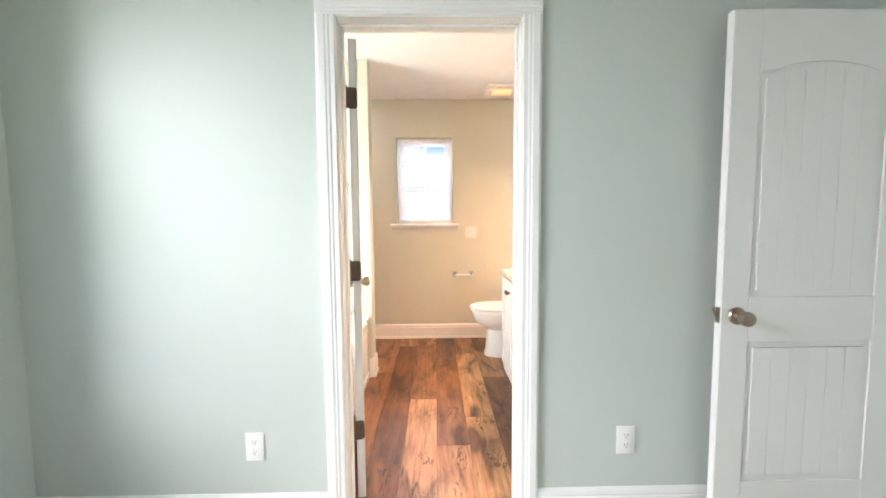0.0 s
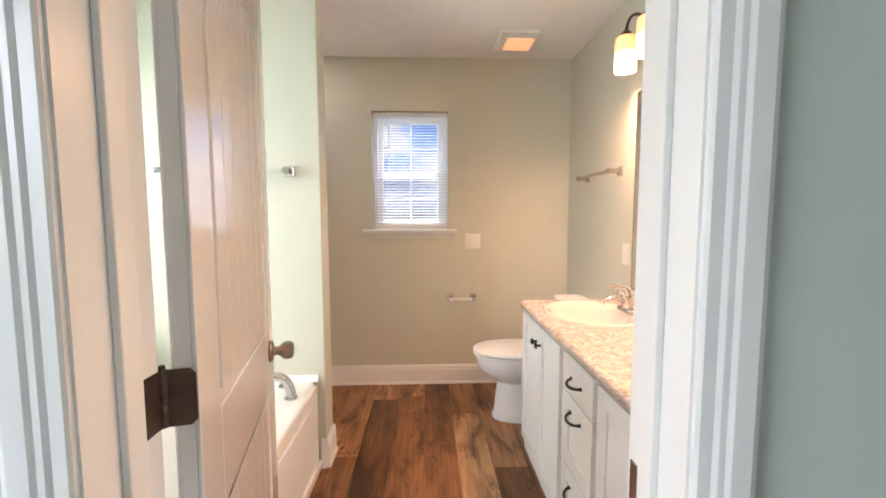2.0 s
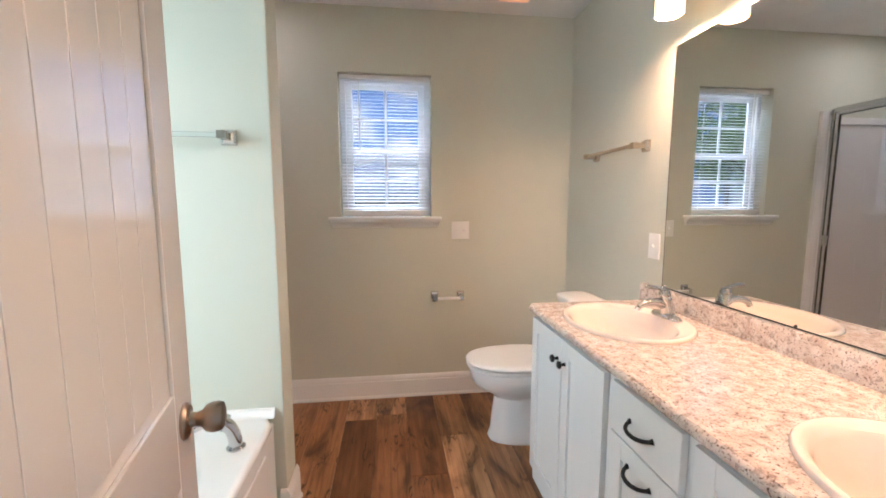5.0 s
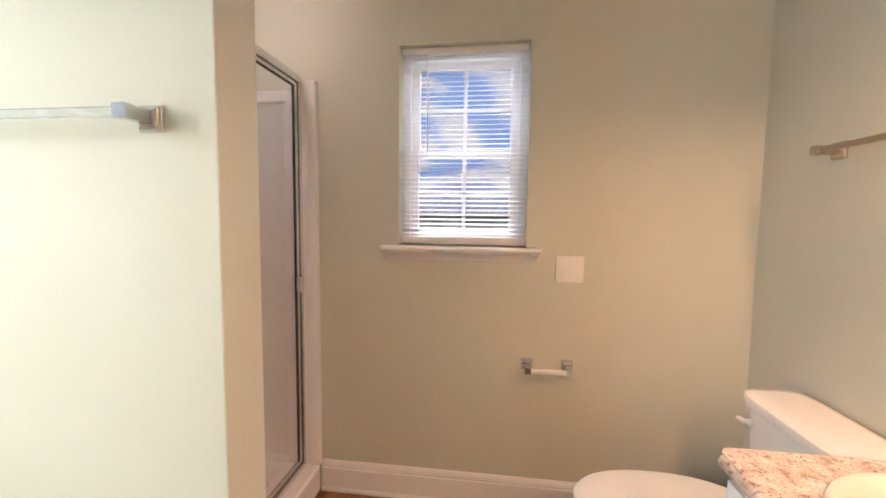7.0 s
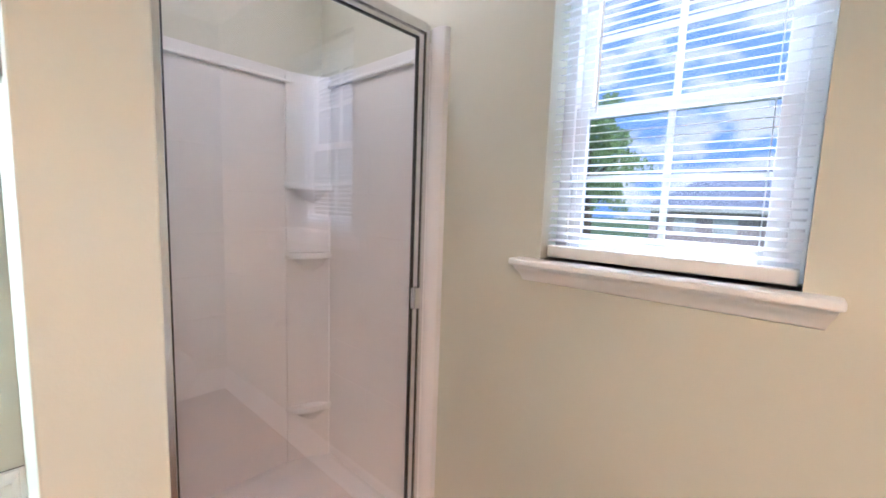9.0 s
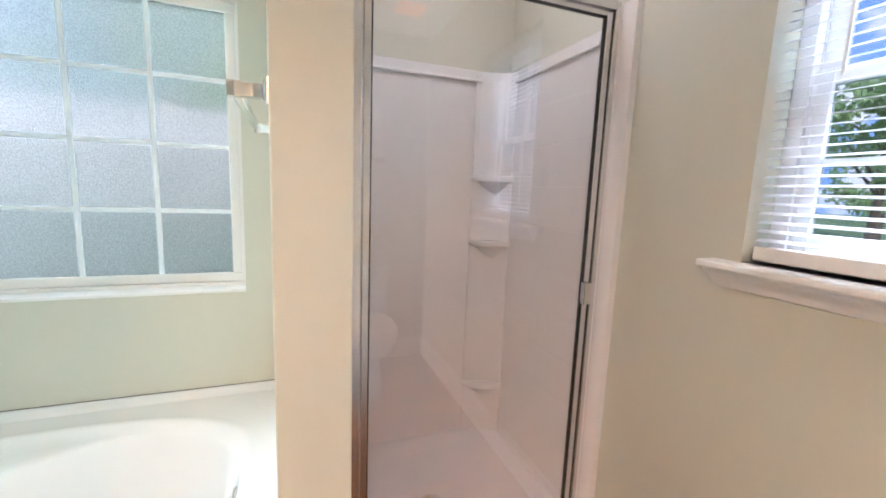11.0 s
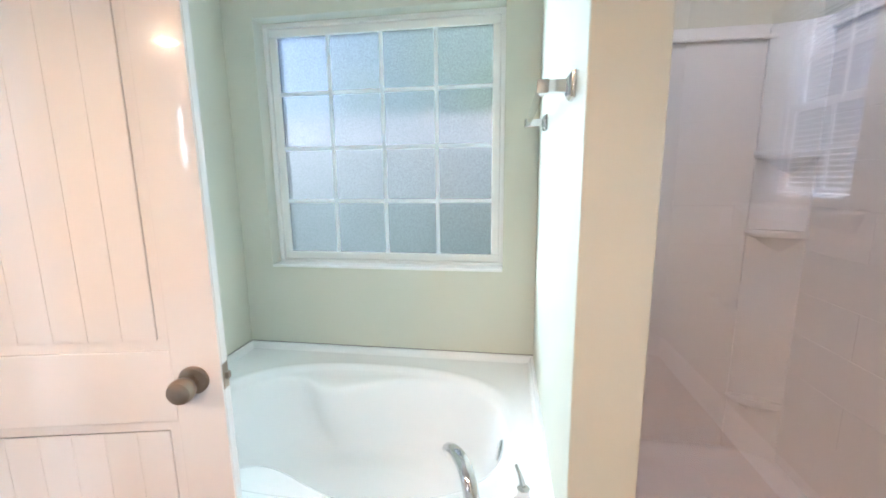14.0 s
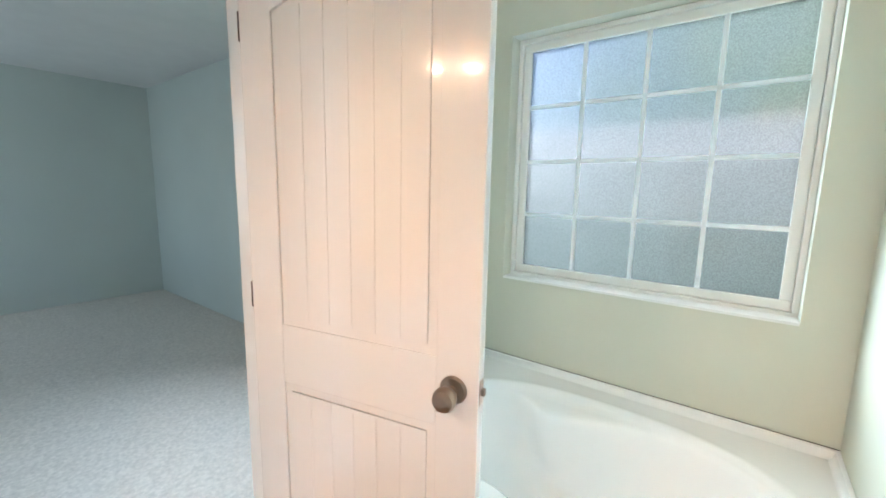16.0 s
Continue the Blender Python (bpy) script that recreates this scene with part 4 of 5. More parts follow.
def wall_plate(name, label, centre, out, side, w, gangs, kind):
    """Cover plate; out is off the wall, side runs along it."""
    c, o, s, up = Vector(centre), Vector(out), Vector(side), Vector((0, 0, 1))
    h = 0.057
    t = root(name, c, label, kind)

    def slab(hw, hh, d0, d1, du=0.0, dv=0.0, taper=0.0):
        rings = []
        for d, k in ((d0, 0.0), (d1 - 0.001, 0.0), (d1, taper)):
            rings.append([c + o * d + s * (du + (hw - k) * a) + up * (dv + (hh - k) * b) for a, b in ((-1, -1), (1, -1), (1, 1), (-1, 1))])
        return loft(rings)

    part("plate", slab(w / 2, h, 0.0, 0.006, taper=0.003), M_PLASTIC, t)
    for g in range(gangs):
        du = (g - (gangs - 1) / 2) * 0.046
        if kind == "light switch":
            part("collar", slab(0.0055, 0.012, 0.0058, 0.0072, du), M_PLASTIC, t)
            tog = part("toggle", loft([[c + o * d + s * (du + 0.0042 * a) + up * (0.008 * up_ + 0.0045 * b) for a, b in ((-1, -1), (1, -1), (1, 1), (-1, 1))] for d, up_ in ((0.007, 0.0), (0.018, 0.7))]), M_PLASTIC, t)
        else:
            for dv in (-0.020, 0.020):
                r = part("receptacle", slab(0.0165, 0.0145, 0.0058, 0.0075, du, dv, 0.001), M_PLASTIC, t)
                # dark slabs paint the shade inside the slots and ground hole
                for e in (-0.006, 0.006):
                    part("slot", slab(0.001, 0.0045, 0.0074, 0.0078, du + e, dv + 0.003), M_DARK, r)
                part("ground_hole", slab(0.002, 0.002, 0.0074, 0.0078, du, dv - 0.007), M_DARK, r)
        for dv in ((-0.03, 0.03) if kind == "light switch" else (0.0,)):
            part("screw", turned([(0.003, 0), (0.003, 0.0008), (0.002, 0.0012)], c + o * 0.006 + s * du + up * dv, o, 10), M_PLASTIC, t)


wall_plate("switch_plate", "white double toggle switch plate on the window wall", (0.933, YF, 1.088), (0, -1, 0), (1, 0, 0), 0.116, 2, "light switch")
wall_plate("switch_plate", "white toggle switch plate beside the mirror", (XR, 4.135, 1.070), (-1, 0, 0), (0, -1, 0), 0.074, 1, "light switch")
wall_plate("outlet", "white duplex outlet low on the bedroom wall", (-0.168, YA, 0.322), (0, -1, 0), (1, 0, 0), 0.072, 1, "outlet")
wall_plate("outlet", "white duplex outlet low on the bedroom wall", (1.334, YA, 0.325), (0, -1, 0), (1, 0, 0), 0.072, 1, "outlet")


# ---- toilet ----
def toilet():
    cy = 4.515
    t = root("toilet", (1.25, cy, 0), "white porcelain toilet with closed lid beside the vanity", "toilet")
    ped = []
    for z, x0, x1, ry in ((FZ, 1.005, 1.50, 0.108), (FZ + 0.012, 1.0, 1.50, 0.112), (0.03, 1.015, 1.49, 0.104), (0.12, 1.022, 1.48, 0.094), (0.215, 1.035, 1.49, 0.088), (0.24, 1.012, 1.49, 0.104),
                          (0.272, 0.955, 1.50, 0.138), (0.312, 0.912, 1.50, 0.164), (0.355, 0.898, 1.50, 0.178), (0.385, 0.893, 1.50, 0.182), (0.392, 0.90, 1.50, 0.178)):
        ped.append(oval((x0 + x1) / 2, cy, z, (x1 - x0) / 2, ry, 40, 2.3))
    part("bowl", loft(ped), M_CHINA, t)

    def egg(z, grow):
        return oval(1.165, cy, z, 0.285 + grow, 0.183 + grow, 44, 2.25)

    part("seat", loft([egg(0.393, -0.012), egg(0.396, -0.002), egg(0.402, 0.0), egg(0.408, -0.002), egg(0.410, -0.01)]), M_PLASTIC, t)
    part("lid", loft([egg(0.413, -0.012), egg(0.416, 0.0), egg(0.424, 0.003), egg(0.432, -0.002), egg(0.437, -0.014), egg(0.439, -0.06)]), M_PLASTIC, t)
    # near-black sheet puts the shade between seat and lid into colour
    part("seat_gap_shade", loft([egg(0.4102, -0.010), egg(0.4128, -0.010)]), M_DARK, t, "dark sheet painting the shade between seat and lid")
    tank = []
    for z, gx, gy in ((0.385, 0.075, 0.190), (0.40, 0.085, 0.200), (0.55, 0.092, 0.212), (0.690, 0.096, 0.220)):
        tank.append(oval(1.556, cy, z, gx, gy, 40, 5.0))
    part("tank", loft(tank), M_CHINA, t)
    lid = []
    for z, g in ((0.690, -0.004), (0.694, 0.006), (0.715, 0.010), (0.728, 0.006), (0.735, -0.006), (0.738, -0.03)):
        lid.append(oval(1.553, cy, z, 0.100 + g, 0.226 + g, 44, 5.0))
    part("tank_lid", loft(lid), M_CHINA, t)
    h = part("flush_lever", turned([(0.011, 0), (0.011, 0.010), (0.006, 0.014)], (1.458, cy + 0.15, 0.648), (-1, 0, 0), 14), M_PLASTIC, t)
    part("lever_arm", tube([(1.445, cy + 0.15, 0.648), (1.438, cy + 0.155, 0.649), (1.436, cy + 0.178, 0.647), (1.436, cy + 0.186, 0.646)], [0.007, 0.008, 0.007, 0.006], 10), M_PLASTIC, h)
    for s in (-1, 1):
        part("bolt_cap", turned([(0.014, 0), (0.013, 0.012), (0.006, 0.018)], (1.30, cy + 0.105 * s, FZ + 0.004), (0, 0, 1), 14), M_PLASTIC, t)


toilet()


# ---- bathtub ----
TX0, TX1, TYA, TYB, TZ = XL, 0.030, YB, YP0, 0.440


def bathtub():
    t = root("bathtub", (-0.5, 3.3, 0), "white acrylic drop-in bathtub with moulded armrest and front apron", "bathtub")
    n = 96
    cx, cy, rx, ry = -0.452, 3.312, 0.400, 0.620

    def rect(x0, x1, y0, y1, z, r):
        pts = []
        for i in range(n):
            a = 2 * math.pi * i / n
            c, s = math.cos(a), math.sin(a)
            hx, hy = (x1 - x0) / 2, (y1 - y0) / 2
            k = 1 / max(abs(c) / hx, abs(s) / hy)
            k2 = 1 / ((abs(c) / hx) ** 24 + (abs(s) / hy) ** 24) ** (1 / 24)
            kk = k2 if r else k
            pts.append(Vector(((x0 + x1) / 2 + c * kk, (y0 + y1) / 2 + s * kk, z)))
        return pts

    def bowl_ring(k, z, dent=0.0, shift=0.0):
        pts = []
        for i in range(n):
            a = 2 * math.pi * i / n
            c, s = math.cos(a), math.sin(a)
            px, py = math.copysign(abs(c) ** (2 / 2.5), c), math.copysign(abs(s) ** (2 / 2.5), s)
            # armrests push in on both long sides, towards the sloping head end
            arm = math.exp(-((py + 0.34) / (0.21 if py < -0.34 else 0.42)) ** 2) * abs(px) ** 1.5
            kk = k - dent * arm * 1.25
            pts.append(Vector((cx + rx * kk * px, cy + shift + ry * (k if py > 0 else k) * py, z)))
        return pts

    rings = [rect(TX0 + 0.001, TX1, TYA + 0.001, TYB - 0.001, TZ - 0.028, True), rect(TX0 + 0.001, TX1 + 0.002, TYA + 0.001, TYB - 0.001, TZ - 0.014, True),
             rect(TX0 + 0.004, TX1 - 0.004, TYA + 0.004, TYB - 0.004, TZ - 0.003, True), rect(TX0 + 0.012, TX1 - 0.014, TYA + 0.012, TYB - 0.012, TZ, True), rect(TX0 + 0.020, TX1 - 0.022, TYA + 0.020, TYB - 0.020, TZ, True)]
    rings += [bowl_ring(1.09, TZ), bowl_ring(1.06, TZ + 0.0015), bowl_ring(1.02, TZ + 0.004), bowl_ring(0.995, TZ), bowl_ring(0.975, TZ - 0.012), bowl_ring(0.96, TZ - 0.020, 0.02),
              bowl_ring(0.95, TZ - 0.025, 0.10), bowl_ring(0.945, TZ - 0.029, 0.19), bowl_ring(0.94, TZ - 0.034, 0.235), bowl_ring(0.935, TZ - 0.042, 0.255), bowl_ring(0.92, TZ - 0.07, 0.265), bowl_ring(0.875, TZ - 0.16, 0.23),
              bowl_ring(0.82, TZ - 0.25, 0.16, 0.01), bowl_ring(0.76, TZ - 0.32, 0.10, 0.03), bowl_ring(0.66, TZ - 0.365, 0.04, 0.045), bowl_ring(0.50, TZ - 0.378, 0, 0.05), bowl_ring(0.2, TZ - 0.382, 0, 0.05)]
    part("shell", loft(rings, False, True), M_TUB, t, sharp=60)
    # upstand against the three walls
    lip = [(0, 0), (0.030, 0.0), (0.022, 0.004), (0.016, 0.012), (0.012, 0.026), (0.006, 0.030), (0, 0.030)]
    part("upstand", profile_run(lip, (TX0, TYA, TZ), (TX0, TYB, TZ), (1, 0, 0)), M_TUB, t)
    part("upstand", profile_run(lip, (TX0, TYA, TZ), (TX1 - 0.004, TYA, TZ), (0, 1, 0)), M_TUB, t)
    part("upstand", profile_run(lip, (TX0, TYB, TZ), (TX1 - 0.004, TYB, TZ), (0, -1, 0)), M_TUB, t)
    for a, b in (((TX0 + 0.001, TYA, TZ + 0.031), (TX0 + 0.001, TYB, TZ + 0.031)), ((TX0, TYA + 0.001, TZ + 0.031), (TX1, TYA + 0.001, TZ + 0.031))):
        part("caulk_line", tube([a, b], 0.0016, 6), M_DARK, t, "dark gap above the tub's upstand")
    part("apron", box(TX1 - 0.030, TX1 - 0.010, TYA + 0.002, TYB - 0.016, FZ + 0.002, TZ - 0.026), M_TUB, t)
    part("apron_panel", box(TX1 - 0.012, TX1 - 0.003, TYA + 0.10, TYB - 0.13, 0.055, TZ - 0.085, 0.006, 3), M_TUB, t)
    part("toe_strip", box(TX1 - 0.012, TX1 + 0.004, TYA + 0.002, TYB - 0.016, FZ + 0.001, 0.020, 0.004), M_TUB, t)
    part("overflow_plate", turned([(0.036, 0), (0.036, 0.004), (0.030, 0.009), (0.010, 0.010)], (-0.43, cy + ry * 0.918, TZ - 0.072), (0, -1, 0.25), 22), M_CHROME, t, "chrome overflow plate")
    part("drain", turned([(0.035, 0), (0.035, 0.003), (0.025, 0.004)], (-0.475, 3.75, TZ - 0.374), (0, 0, 1), 20), M_CHROME, t)


bathtub()


def tub_filler():
    bx, by = -0.045, 3.815
    f = root("tub_faucet", (bx, by, TZ), "polished chrome arched tub spout with lever handle on the tub deck", "faucet")
    part("escutcheon", turned([(0.030, 0), (0.030, 0.005), (0.024, 0.012), (0.019, 0.016)], (bx, by, TZ + 0.001), (0, 0, 1), 22), M_CHROME, f)
    arc = bezier((bx, by, TZ + 0.01), (bx, by, TZ + 0.12), (bx - 0.070, by - 0.040, TZ + 0.155), (bx - 0.165, by - 0.085, TZ + 0.078), 16)
    part("spout", tube(arc, [0.022 - 0.003 * i / 16 for i in range(17)], 16), M_CHROME, f)
    for hx, hy in ((-0.125, 3.945),):
        part("handle_base", turned([(0.026, 0), (0.026, 0.005), (0.018, 0.014), (0.015, 0.036), (0.017, 0.044), (0.010, 0.050)], (hx, hy, TZ + 0.001), (0, 0, 1), 20), M_CHROME, f)
        part("lever", tube([(hx, hy, TZ + 0.046), (hx - 0.03, hy - 0.008, TZ + 0.058), (hx - 0.062, hy - 0.018, TZ + 0.064)], [0.008, 0.0065, 0.005], 10), M_CHROME, f)


tub_filler()


# ---- shower ----
SX0, SX1, SYA, SYB = -0.965, -0.205, YP1, YF


def shower():
    s = root("shower_stall", (-0.6, 4.6, 0), "white fibreglass shower stall with embossed tile walls and corner shelves", "shower")
    top = 1.870
    th = 0.028
    ix0, iy0, iy1 = SX0 + 0.0, SYA + th, SYB - th
    part("back_wall", box(XL + 0.001, ix0, SYA + 0.001, SYB - 0.001, 0.06, top, 0.004), M_SHOWER, s)
    part("side_wall", box(ix0, SX1 - 0.02, SYA + 0.001, iy0, 0.06, top, 0.004), M_SHOWER, s)
    part("side_wall", box(ix0, SX1 - 0.06, iy1, SYB - 0.001, 0.06, top, 0.004), M_SHOWER, s)
    # rounded trim along the top of the surround
    part("top_ledge", box(ix0 - 0.002, ix0 + 0.014, iy0, iy1, top - 0.055, top - 0.040, 0.005, 3), M_SHOWER, s)
    part("top_ledge", box(ix0 + 0.014, SX1 - 0.14, iy1 - 0.014, iy1 + 0.002, top - 0.055, top - 0.040, 0.005, 3), M_SHOWER, s)
    # embossed tile courses
    rows = [0.36 + 0.1655 * k for k in range(9)]
    for k, z in enumerate(rows[:-1]):
        cuts = [ix0 + 0.10, SX1 - 0.13] if k % 2 else [ix0 + 0.10, -0.60, SX1 - 0.13]
        for a, b in zip(cuts, cuts[1:]):
            part("tile", box(a + 0.0005, b - 0.0005, iy1 - 0.0011, iy1 + 0.002, z + 0.0012, z + 0.1655 - 0.0012, 0.0009, 1), M_SHOWER, s)
        cuts = [iy0 + 0.02, iy1 - 0.19] if k % 2 else [iy0 + 0.02, 4.50, iy1 - 0.19]
        for a, b in zip(cuts, cuts[1:]):
            part("tile", box(ix0 - 0.002, ix0 + 0.0011, a + 0.0005, b - 0.0005, z + 0.0012, z + 0.1655 - 0.0012, 0.0009, 1), M_SHOWER, s)
    # corner tower with three quarter-round shelves
    r0 = 0.17
    cxx, cyy = ix0, iy1
    quarter = lambda r, z: [Vector((cxx, cyy, z))] + [Vector((cxx + 0.55 * r * math.sin(a), cyy - r * math.cos(a), z)) for a in [math.pi / 2 * k / 10 for k in range(11)]]
    chamfer = lambda r, z: [Vector((cxx, cyy, z)), Vector((cxx, cyy - r, z)), Vector((cxx + 0.008, cyy - r, z)), Vector((cxx + r * 0.10, cyy - r * 0.75, z)), Vector((cxx + r * 0.22, cyy - r * 0.35, z)), Vector((cxx + r * 0.50, cyy - 0.008, z)), Vector((cxx + r * 0.50, cyy, z))]
    part("corner_tower", loft([chamfer(r0, 0.10), chamfer(r0, top - 0.02), chamfer(r0 * 0.9, top - 0.005)]), M_SHOWER, s)
    for z in (1.400, 1.092, 0.372):
        part("shelf", loft([quarter(0.060, z - 0.120), quarter(0.105, z - 0.075), quarter(0.145, z - 0.035), quarter(0.172, z - 0.028), quarter(0.178, z - 0.014), quarter(0.172, z), quarter(0.150, z - 0.001)]), M_SHOWER, s)
    # pan with raised rim and kerb
    pan_rings = []
    for inset, z in ((0.0, 0.105), (0.02, 0.108), (0.045, 0.098), (0.075, 0.072), (0.11, 0.060), (0.28, 0.052)):
        x0, x1, y0, y1 = ix0 + inset * 0.8, SX1 - 0.13 - inset, iy0 + inset * 0.8, iy1 - inset * 0.8
        pan_rings.append([Vector(p) for p in ((x0, y0, z), (x1, y0, z), (x1, y1, z), (x0, y1, z))])
    part("pan", loft(pan_rings, False, True), M_SHOWER, s, sharp=70)
    part("kerb", box(SX1 - 0.135, SX1, SYA + 0.002, SYB - 0.016, FZ, 0.105, 0.010, 3), M_SHOWER, s)
    part("drain", turned([(0.045, 0), (0.045, 0.003), (0.036, 0.005), (0.030, 0.002)], (-0.585, 4.575, 0.0525), (0, 0, 1), 24), M_SILVER, s, "round metal drain")
    # rounded flange where the surround meets the window wall
    fl = [(SX1 - 0.066, YF - 0.0005), (SX1 - 0.066, YF - 0.022), (SX1 - 0.050, YF - 0.030), (SX1 - 0.025, YF - 0.030), (SX1 - 0.006, YF - 0.020), (SX1, YF - 0.0005)]
    part("flange", prism(fl, "z", 0.104, 1.912), M_SHOWER, s)
    fl2 = [(SX1 - 0.066, YP1 + 0.0005), (SX1 - 0.066, YP1 + 0.022), (SX1 - 0.050, YP1 + 0.030), (SX1 - 0.025, YP1 + 0.030), (SX1 - 0.006, YP1 + 0.020), (SX1, YP1 + 0.0005)]
    part("flange", prism(fl2, "z", 0.104, 1.912), M_SHOWER, s)


shower()


def shower_door():
    x = -0.290
    d = root("shower_door", (x, 4.6, 0.105), "framed clear glass shower door with silver aluminium frame, closed", "shower door")
    y0, y1, z0, z1 = YP1 + 0.034, YF - 0.030, 0.106, 1.925
    part("jamb", box(x - 0.018, x + 0.018, y0, y0 + 0.034, z0, z1, 0.003), M_SILVER, d)
    part("jamb", box(x - 0.018, x + 0.018, y1 - 0.014, y1 + 0.006, z0, z1, 0.003), M_SILVER, d)
    part("head", box(x - 0.020, x + 0.020, y0 + 0.034, y1 - 0.014, z1 - 0.028, z1 + 0.004, 0.003), M_SILVER, d)
    part("threshold", box(x - 0.022, x + 0.022, y0 + 0.034, y1 - 0.014, z0, z0 + 0.022, 0.003), M_SILVER, d)
    a, b, c, e = y0 + 0.037, y1 - 0.017, z0 + 0.026, z1 - 0.032
    leaf = part("door_leaf", box(x - 0.010, x + 0.010, a, a + 0.020, c, e, 0.002), M_SILVER, d)
    part("leaf_stile", box(x - 0.010, x + 0.010, b - 0.022, b, c, e, 0.002), M_SILVER, leaf)
    part("leaf_rail", box(x - 0.010, x + 0.010, a + 0.020, b - 0.022, e - 0.014, e, 0.002), M_SILVER, leaf)
    part("leaf_rail", box(x - 0.010, x + 0.010, a + 0.020, b - 0.022, c, c + 0.018, 0.002), M_SILVER, leaf)
    for p in (box(x - 0.006, x + 0.006, a + 0.020, a + 0.024, c + 0.018, e - 0.014), box(x - 0.006, x + 0.006, b - 0.029, b - 0.022, c + 0.018, e - 0.014),
              box(x - 0.006, x + 0.006, a + 0.024, b - 0.026, e - 0.019, e - 0.014), box(x - 0.011, x + 0.011, b + 0.0005, b + 0.0025, c, e)):
        part("gasket", p, M_GASKET, leaf, "black rubber gasket")
    g = part("glass", box(x - 0.003, x + 0.003, a + 0.018, b - 0.020, c + 0.016, e - 0.012), M_SHGLASS, d, "clear tempered glass")
    g.visible_shadow = False
    part("pull", box(x + 0.010, x + 0.034, b - 0.034, b - 0.004, 0.955, 1.030, 0.003), M_SILVER, d, "small silver door pull")


shower_door()

can = root("recessed_light", (-0.42, 4.62, CEIL), "round white recessed ceiling light, lit, above the shower", "ceiling light")
part("trim_ring", turned([(0.085, 0), (0.085, -0.004), (0.070, -0.008), (0.066, -0.002)], (-0.42, 4.62, CEIL - 0.0005), (0, 0, 1), 32), M_PLASTIC, can)
part("lens", turned([(0.064, 0), (0.064, -0.004), (0.03, -0.006)], (-0.42, 4.62, CEIL - 0.002), (0, 0, 1), 28), M_CAN, can, "lit white lens")


def ceiling_fan_vent():
    x0, x1, y0, y1 = 1.050, 1.300, 4.585, 4.865
    v = root("ceiling_vent", ((x0 + x1) / 2, (y0 + y1) / 2, CEIL), "white square ceiling exhaust vent with an orange emissive lens and louvers", "ceiling vent")
    z = CEIL - 0.0005
    for a, b, c, d in ((x0, x1, y0, y0 + 0.014), (x0, x1, y1 - 0.014, y1), (x0, x0 + 0.014, y0 + 0.014, y1 - 0.014), (x1 - 0.014, x1, y0 + 0.014, y1 - 0.014)):
        part("border", box(a, b, c, d, z - 0.022, z, 0.003), M_PLASTIC, v)
    # dark plate puts the shade behind the louvers into colour
    part("backing", box(x0 + 0.014, x1 - 0.014, y0 + 0.014, y1 - 0.014, z - 0.004, z), M_DARK, v)
    for k in range(6):
        y = y0 + 0.020 + 0.0115 * k
        part("louver", box(x0 + 0.014, x1 - 0.014, y, y + 0.006, z - 0.020, z - 0.004), M_PLASTIC, v)
    for k in range(4):
        x = x0 + 0.018 + 0.0105 * k
        part("louver", box(x, x + 0.0055, y0 + 0.090, y1 - 0.014, z - 0.020, z - 0.004), M_PLASTIC, v)
    part("lens", box(x0 + 0.062, x1 - 0.016, y0 + 0.092, y1 - 0.016, z - 0.026, z - 0.005, 0.006, 3), M_LENS, v, "orange emissive lens")


ceiling_fan_vent()


# ---- outside ----
solo("ground", box(-120, 120, 5.6, 160, -0.9, -0.6), M_GRASS, "green lawn outside", "ground", kind="structure")
solo("ground_side", box(-120, -1.6, -60, 5.6, -0.9, -0.6), M_GRASS, "green lawn beside the house", "ground", kind="structure")
solo("backdrop_north", box(-160, 160, 120, 121, -2, 120), M_SKY, "blue sky with white clouds", "sky", kind="structure")
solo("backdrop_west", box(-121, -120, -120, 140, -2, 120), M_SKY, "blue sky with white clouds", "sky", kind="structure")


def neighbour_house():
    h = root("neighbour_house", (-2, 32, -0.6), "single-storey neighbour house with blue-grey hip roof and pale brick walls", "house")
    x0, x1, y0, y1, zw = -6.2, 2.6, 30.0, 38.0, 1.55
    part("wall", box(x0, x1, y0, y1, -0.6, zw), M_BRICK, h)
    e = 0.45
    base = [Vector(p) for p in ((x0 - e, y0 - e, zw), (x1 + e, y0 - e, zw), (x1 + e, y1 + e, zw), (x0 - e, y1 + e, zw))]
    ridge = [Vector(p) for p in ((x0 + 2.6, 33.8, 4.0), (x1 - 2.6, 33.8, 4.0), (x1 - 2.6, 34.2, 4.0), (x0 + 2.6, 34.2, 4.0))]
    part("roof", loft([base, ridge]), M_ROOF, h)
    part("fascia", box(x0 - e, x1 + e, y0 - e - 0.03, y0 - e, zw - 0.12, zw + 0.06), M_PLASTIC, h)
    for gx in (-4.4, -2.5, 0.9):
        w = part("window", box(gx - 0.55, gx + 0.55, y0 - 0.05, y0 - 0.001, 0.25, 1.25), M_PLASTIC, h, "white window")
        part("pane", box(gx - 0.47, gx - 0.03, y0 - 0.07, y0 - 0.05, 0.32, 1.18), M_SIDING, w)
        part("pane", box(gx + 0.03, gx + 0.47, y0 - 0.07, y0 - 0.05, 0.32, 1.18), M_SIDING, w)


neighbour_house()


def side_house():
    h = root("side_house", (-9, 2, -0.6), "neighbour house wall with pale horizontal siding", "house")
    for k in range(11):
        z = 0.55 + 0.19 * k
        part("siding_board", box(-9.03 + 0.0, -8.98, -9, 9, z, z + 0.186, 0.004), M_SIDING, h)
    part("wall", box(-9.4, -9.03, -9, 9, -0.6, 2.64), M_SIDING, h)


side_house()


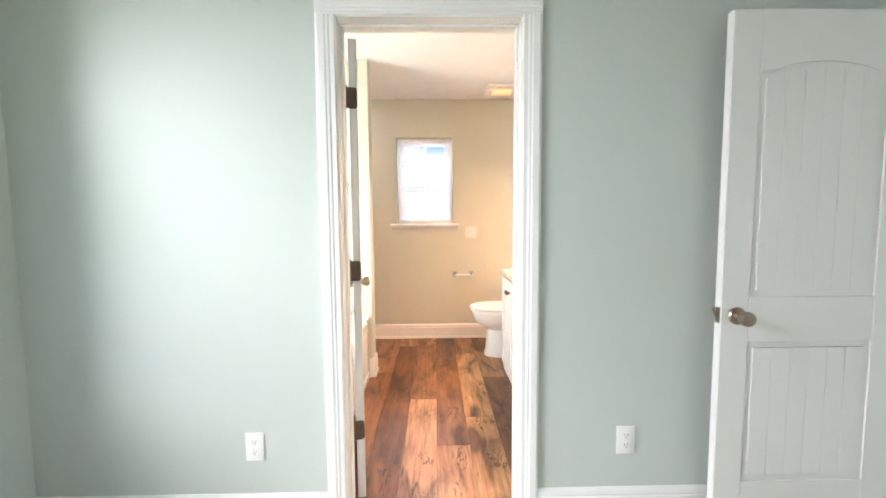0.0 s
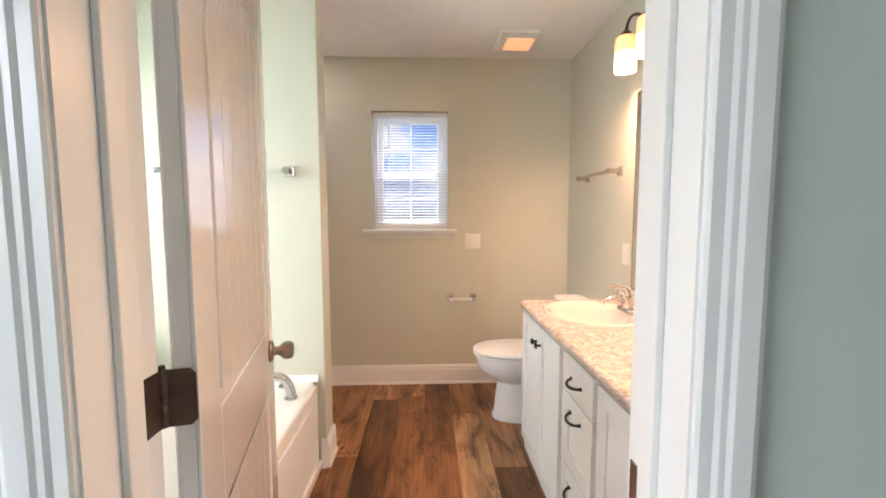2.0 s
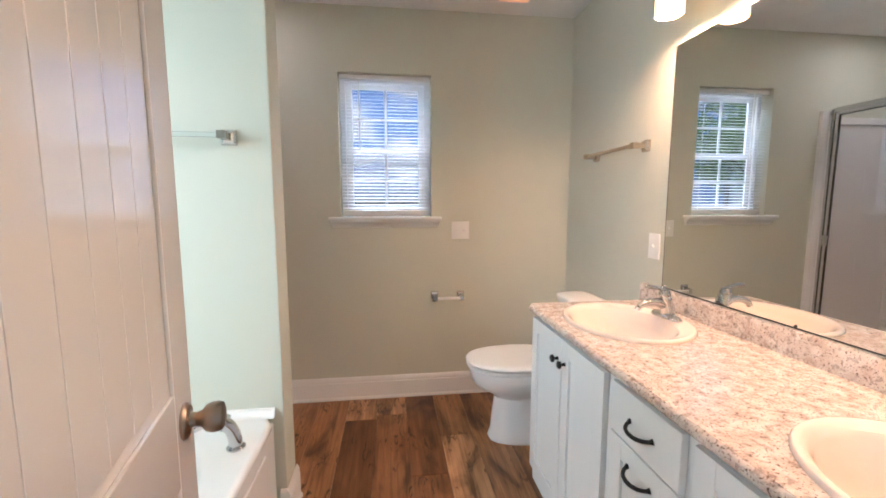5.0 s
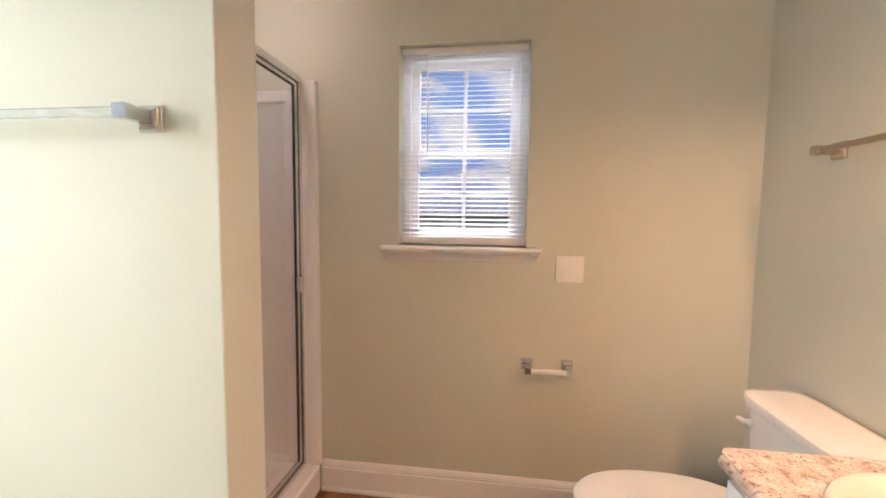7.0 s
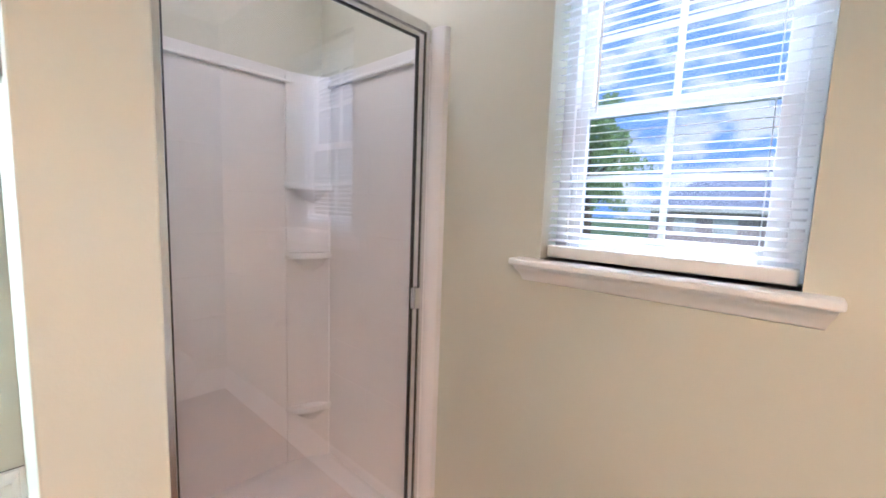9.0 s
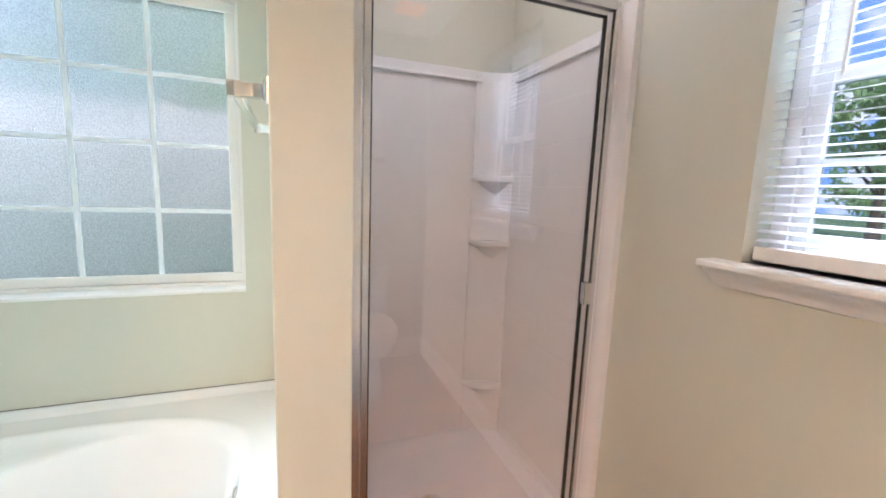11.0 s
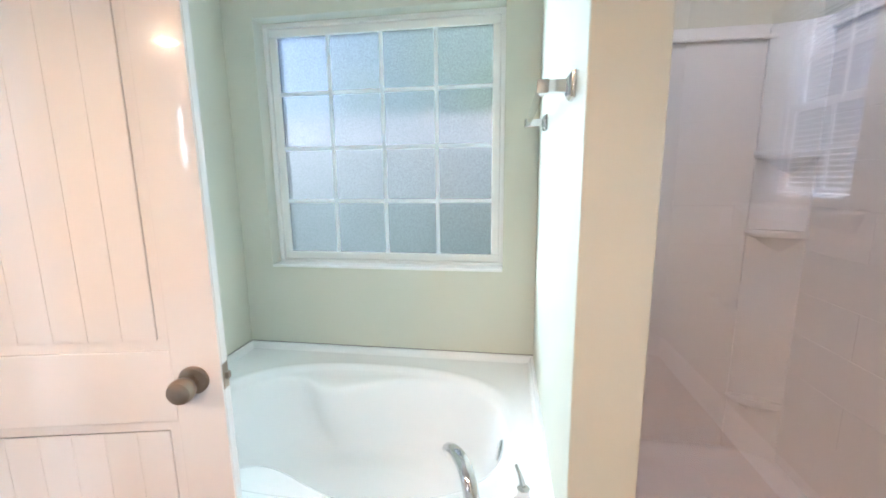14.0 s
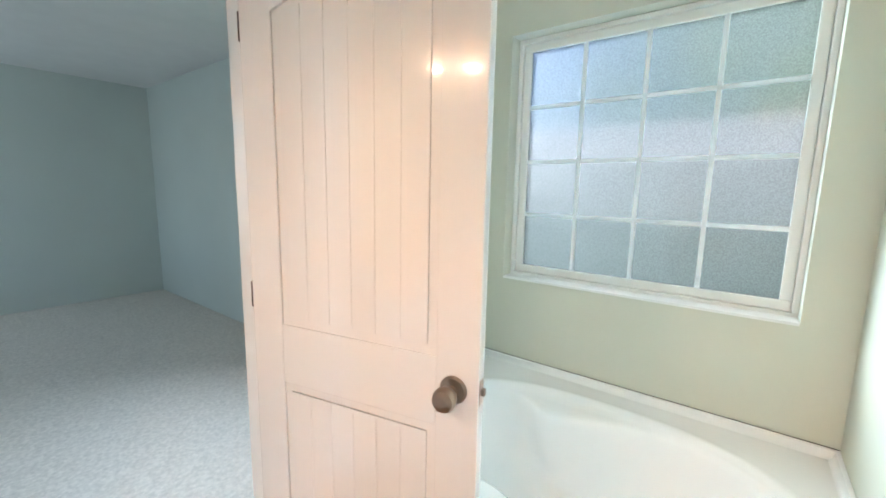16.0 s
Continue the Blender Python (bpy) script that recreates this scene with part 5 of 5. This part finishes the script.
def tree(x, y, base, height, spread, seed, label):
    rnd = random.Random(seed)
    t = root("tree", (x, y, base), label, "tree")
    part("trunk", tube([(x, y, base), (x + 0.05, y, base + height * 0.3), (x - 0.04, y + 0.05, base + height * 0.62), (x, y, base + height * 0.85)], [0.20, 0.15, 0.10, 0.04], 10), M_BARK, t)
    for k in range(6):
        a = k * 1.05 + rnd.random()
        z0 = base + height * rnd.uniform(0.3, 0.6)
        part("limb", tube([(x, y, z0), (x + spread * 0.4 * math.cos(a), y + spread * 0.4 * math.sin(a), z0 + height * 0.15), (x + spread * 0.75 * math.cos(a), y + spread * 0.75 * math.sin(a), z0 + height * 0.22)], [0.07, 0.045, 0.015], 7), M_BARK, t)
    verts, faces = [], []
    lumps = []
    for k in range(26):
        a, r = rnd.uniform(0, 6.28), spread * rnd.random() ** 0.5 * 0.9
        lumps.append((x + r * math.cos(a), y + r * math.sin(a), base + height * rnd.uniform(0.36, 1.0), spread * rnd.uniform(0.18, 0.34)))
    for k in range(3200):
        lx, ly, lz, lr = rnd.choice(lumps)
        v = Vector((rnd.gauss(0, 1), rnd.gauss(0, 1), rnd.gauss(0, 1))).normalized() * lr * rnd.uniform(0.5, 1.05)
        c = Vector((lx, ly, lz)) + v
        u = Vector((rnd.gauss(0, 1), rnd.gauss(0, 1), rnd.gauss(0, 1))).normalized() * rnd.uniform(0.09, 0.19)
        w = u.orthogonal().normalized() * u.length * 0.55
        i = len(verts)
        verts += [c - u, c + w, c + u, c - w]
        faces.append((i, i + 1, i + 2, i + 3))
    me = bpy.data.meshes.new("crown")
    me.from_pydata([tuple(v - Vector((x, y, base))) for v in verts], [], faces)
    me.materials.append(M_LEAF)
    ob = new("crown", me)
    ob.parent = t


tree(-8.4, 26, -0.6, 7.4, 2.6, 3, "leafy green tree beside the neighbour house")
tree(-11.5, 34, -0.6, 6.0, 2.4, 5, "leafy green tree behind the lawn")
tree(-17.5, 23, -0.6, 8.5, 3.4, 31, "tall leafy green tree across the lawn")
tree(-23, 31, -0.6, 9.0, 3.8, 32, "tall leafy green tree across the lawn")
tree(6.5, 44, -0.6, 6.5, 3.0, 8, "distant leafy green tree")
tree(-14.5, 3.6, -0.6, 7.5, 3.0, 11, "leafy green tree behind the side house")
tree(-13.8, 6.6, -0.6, 6.6, 2.6, 12, "leafy green tree behind the side house")

# ---- floor planks ----
PW, PL = 0.182, 1.22
ENDS = {3: 4.24, 4: 4.56, 5: 3.975, 2: 3.60, 1: 4.78, 0: 4.10, 6: 3.5, 7: 4.4}


def planks():
    made = {}
    for k in range(-2, 10):
        x0 = 0.017 + PW * k
        e = ENDS.get(k, 3.3 + 0.37 * (k % 3))
        y = e - PL * 3
        while y < YF:
            a, b = max(y, YB - 0.058), min(y + PL, YF + 0.01)
            y += PL
            if b - a < 0.03 or x0 > XR or x0 + PW < -0.35:
                continue
            key = round(b - a, 4)
            if key not in made:
                made[key] = mesh_of("plank", box(0.0006, PW - 0.0006, 0.0006, b - a - 0.0006, -0.0078, 0.0, 0.0012, 1), M_FLOOR)
            p = new("plank", made[key])
            p.parent = FLOOR
            p.location = (x0, a, FZ)


planks()
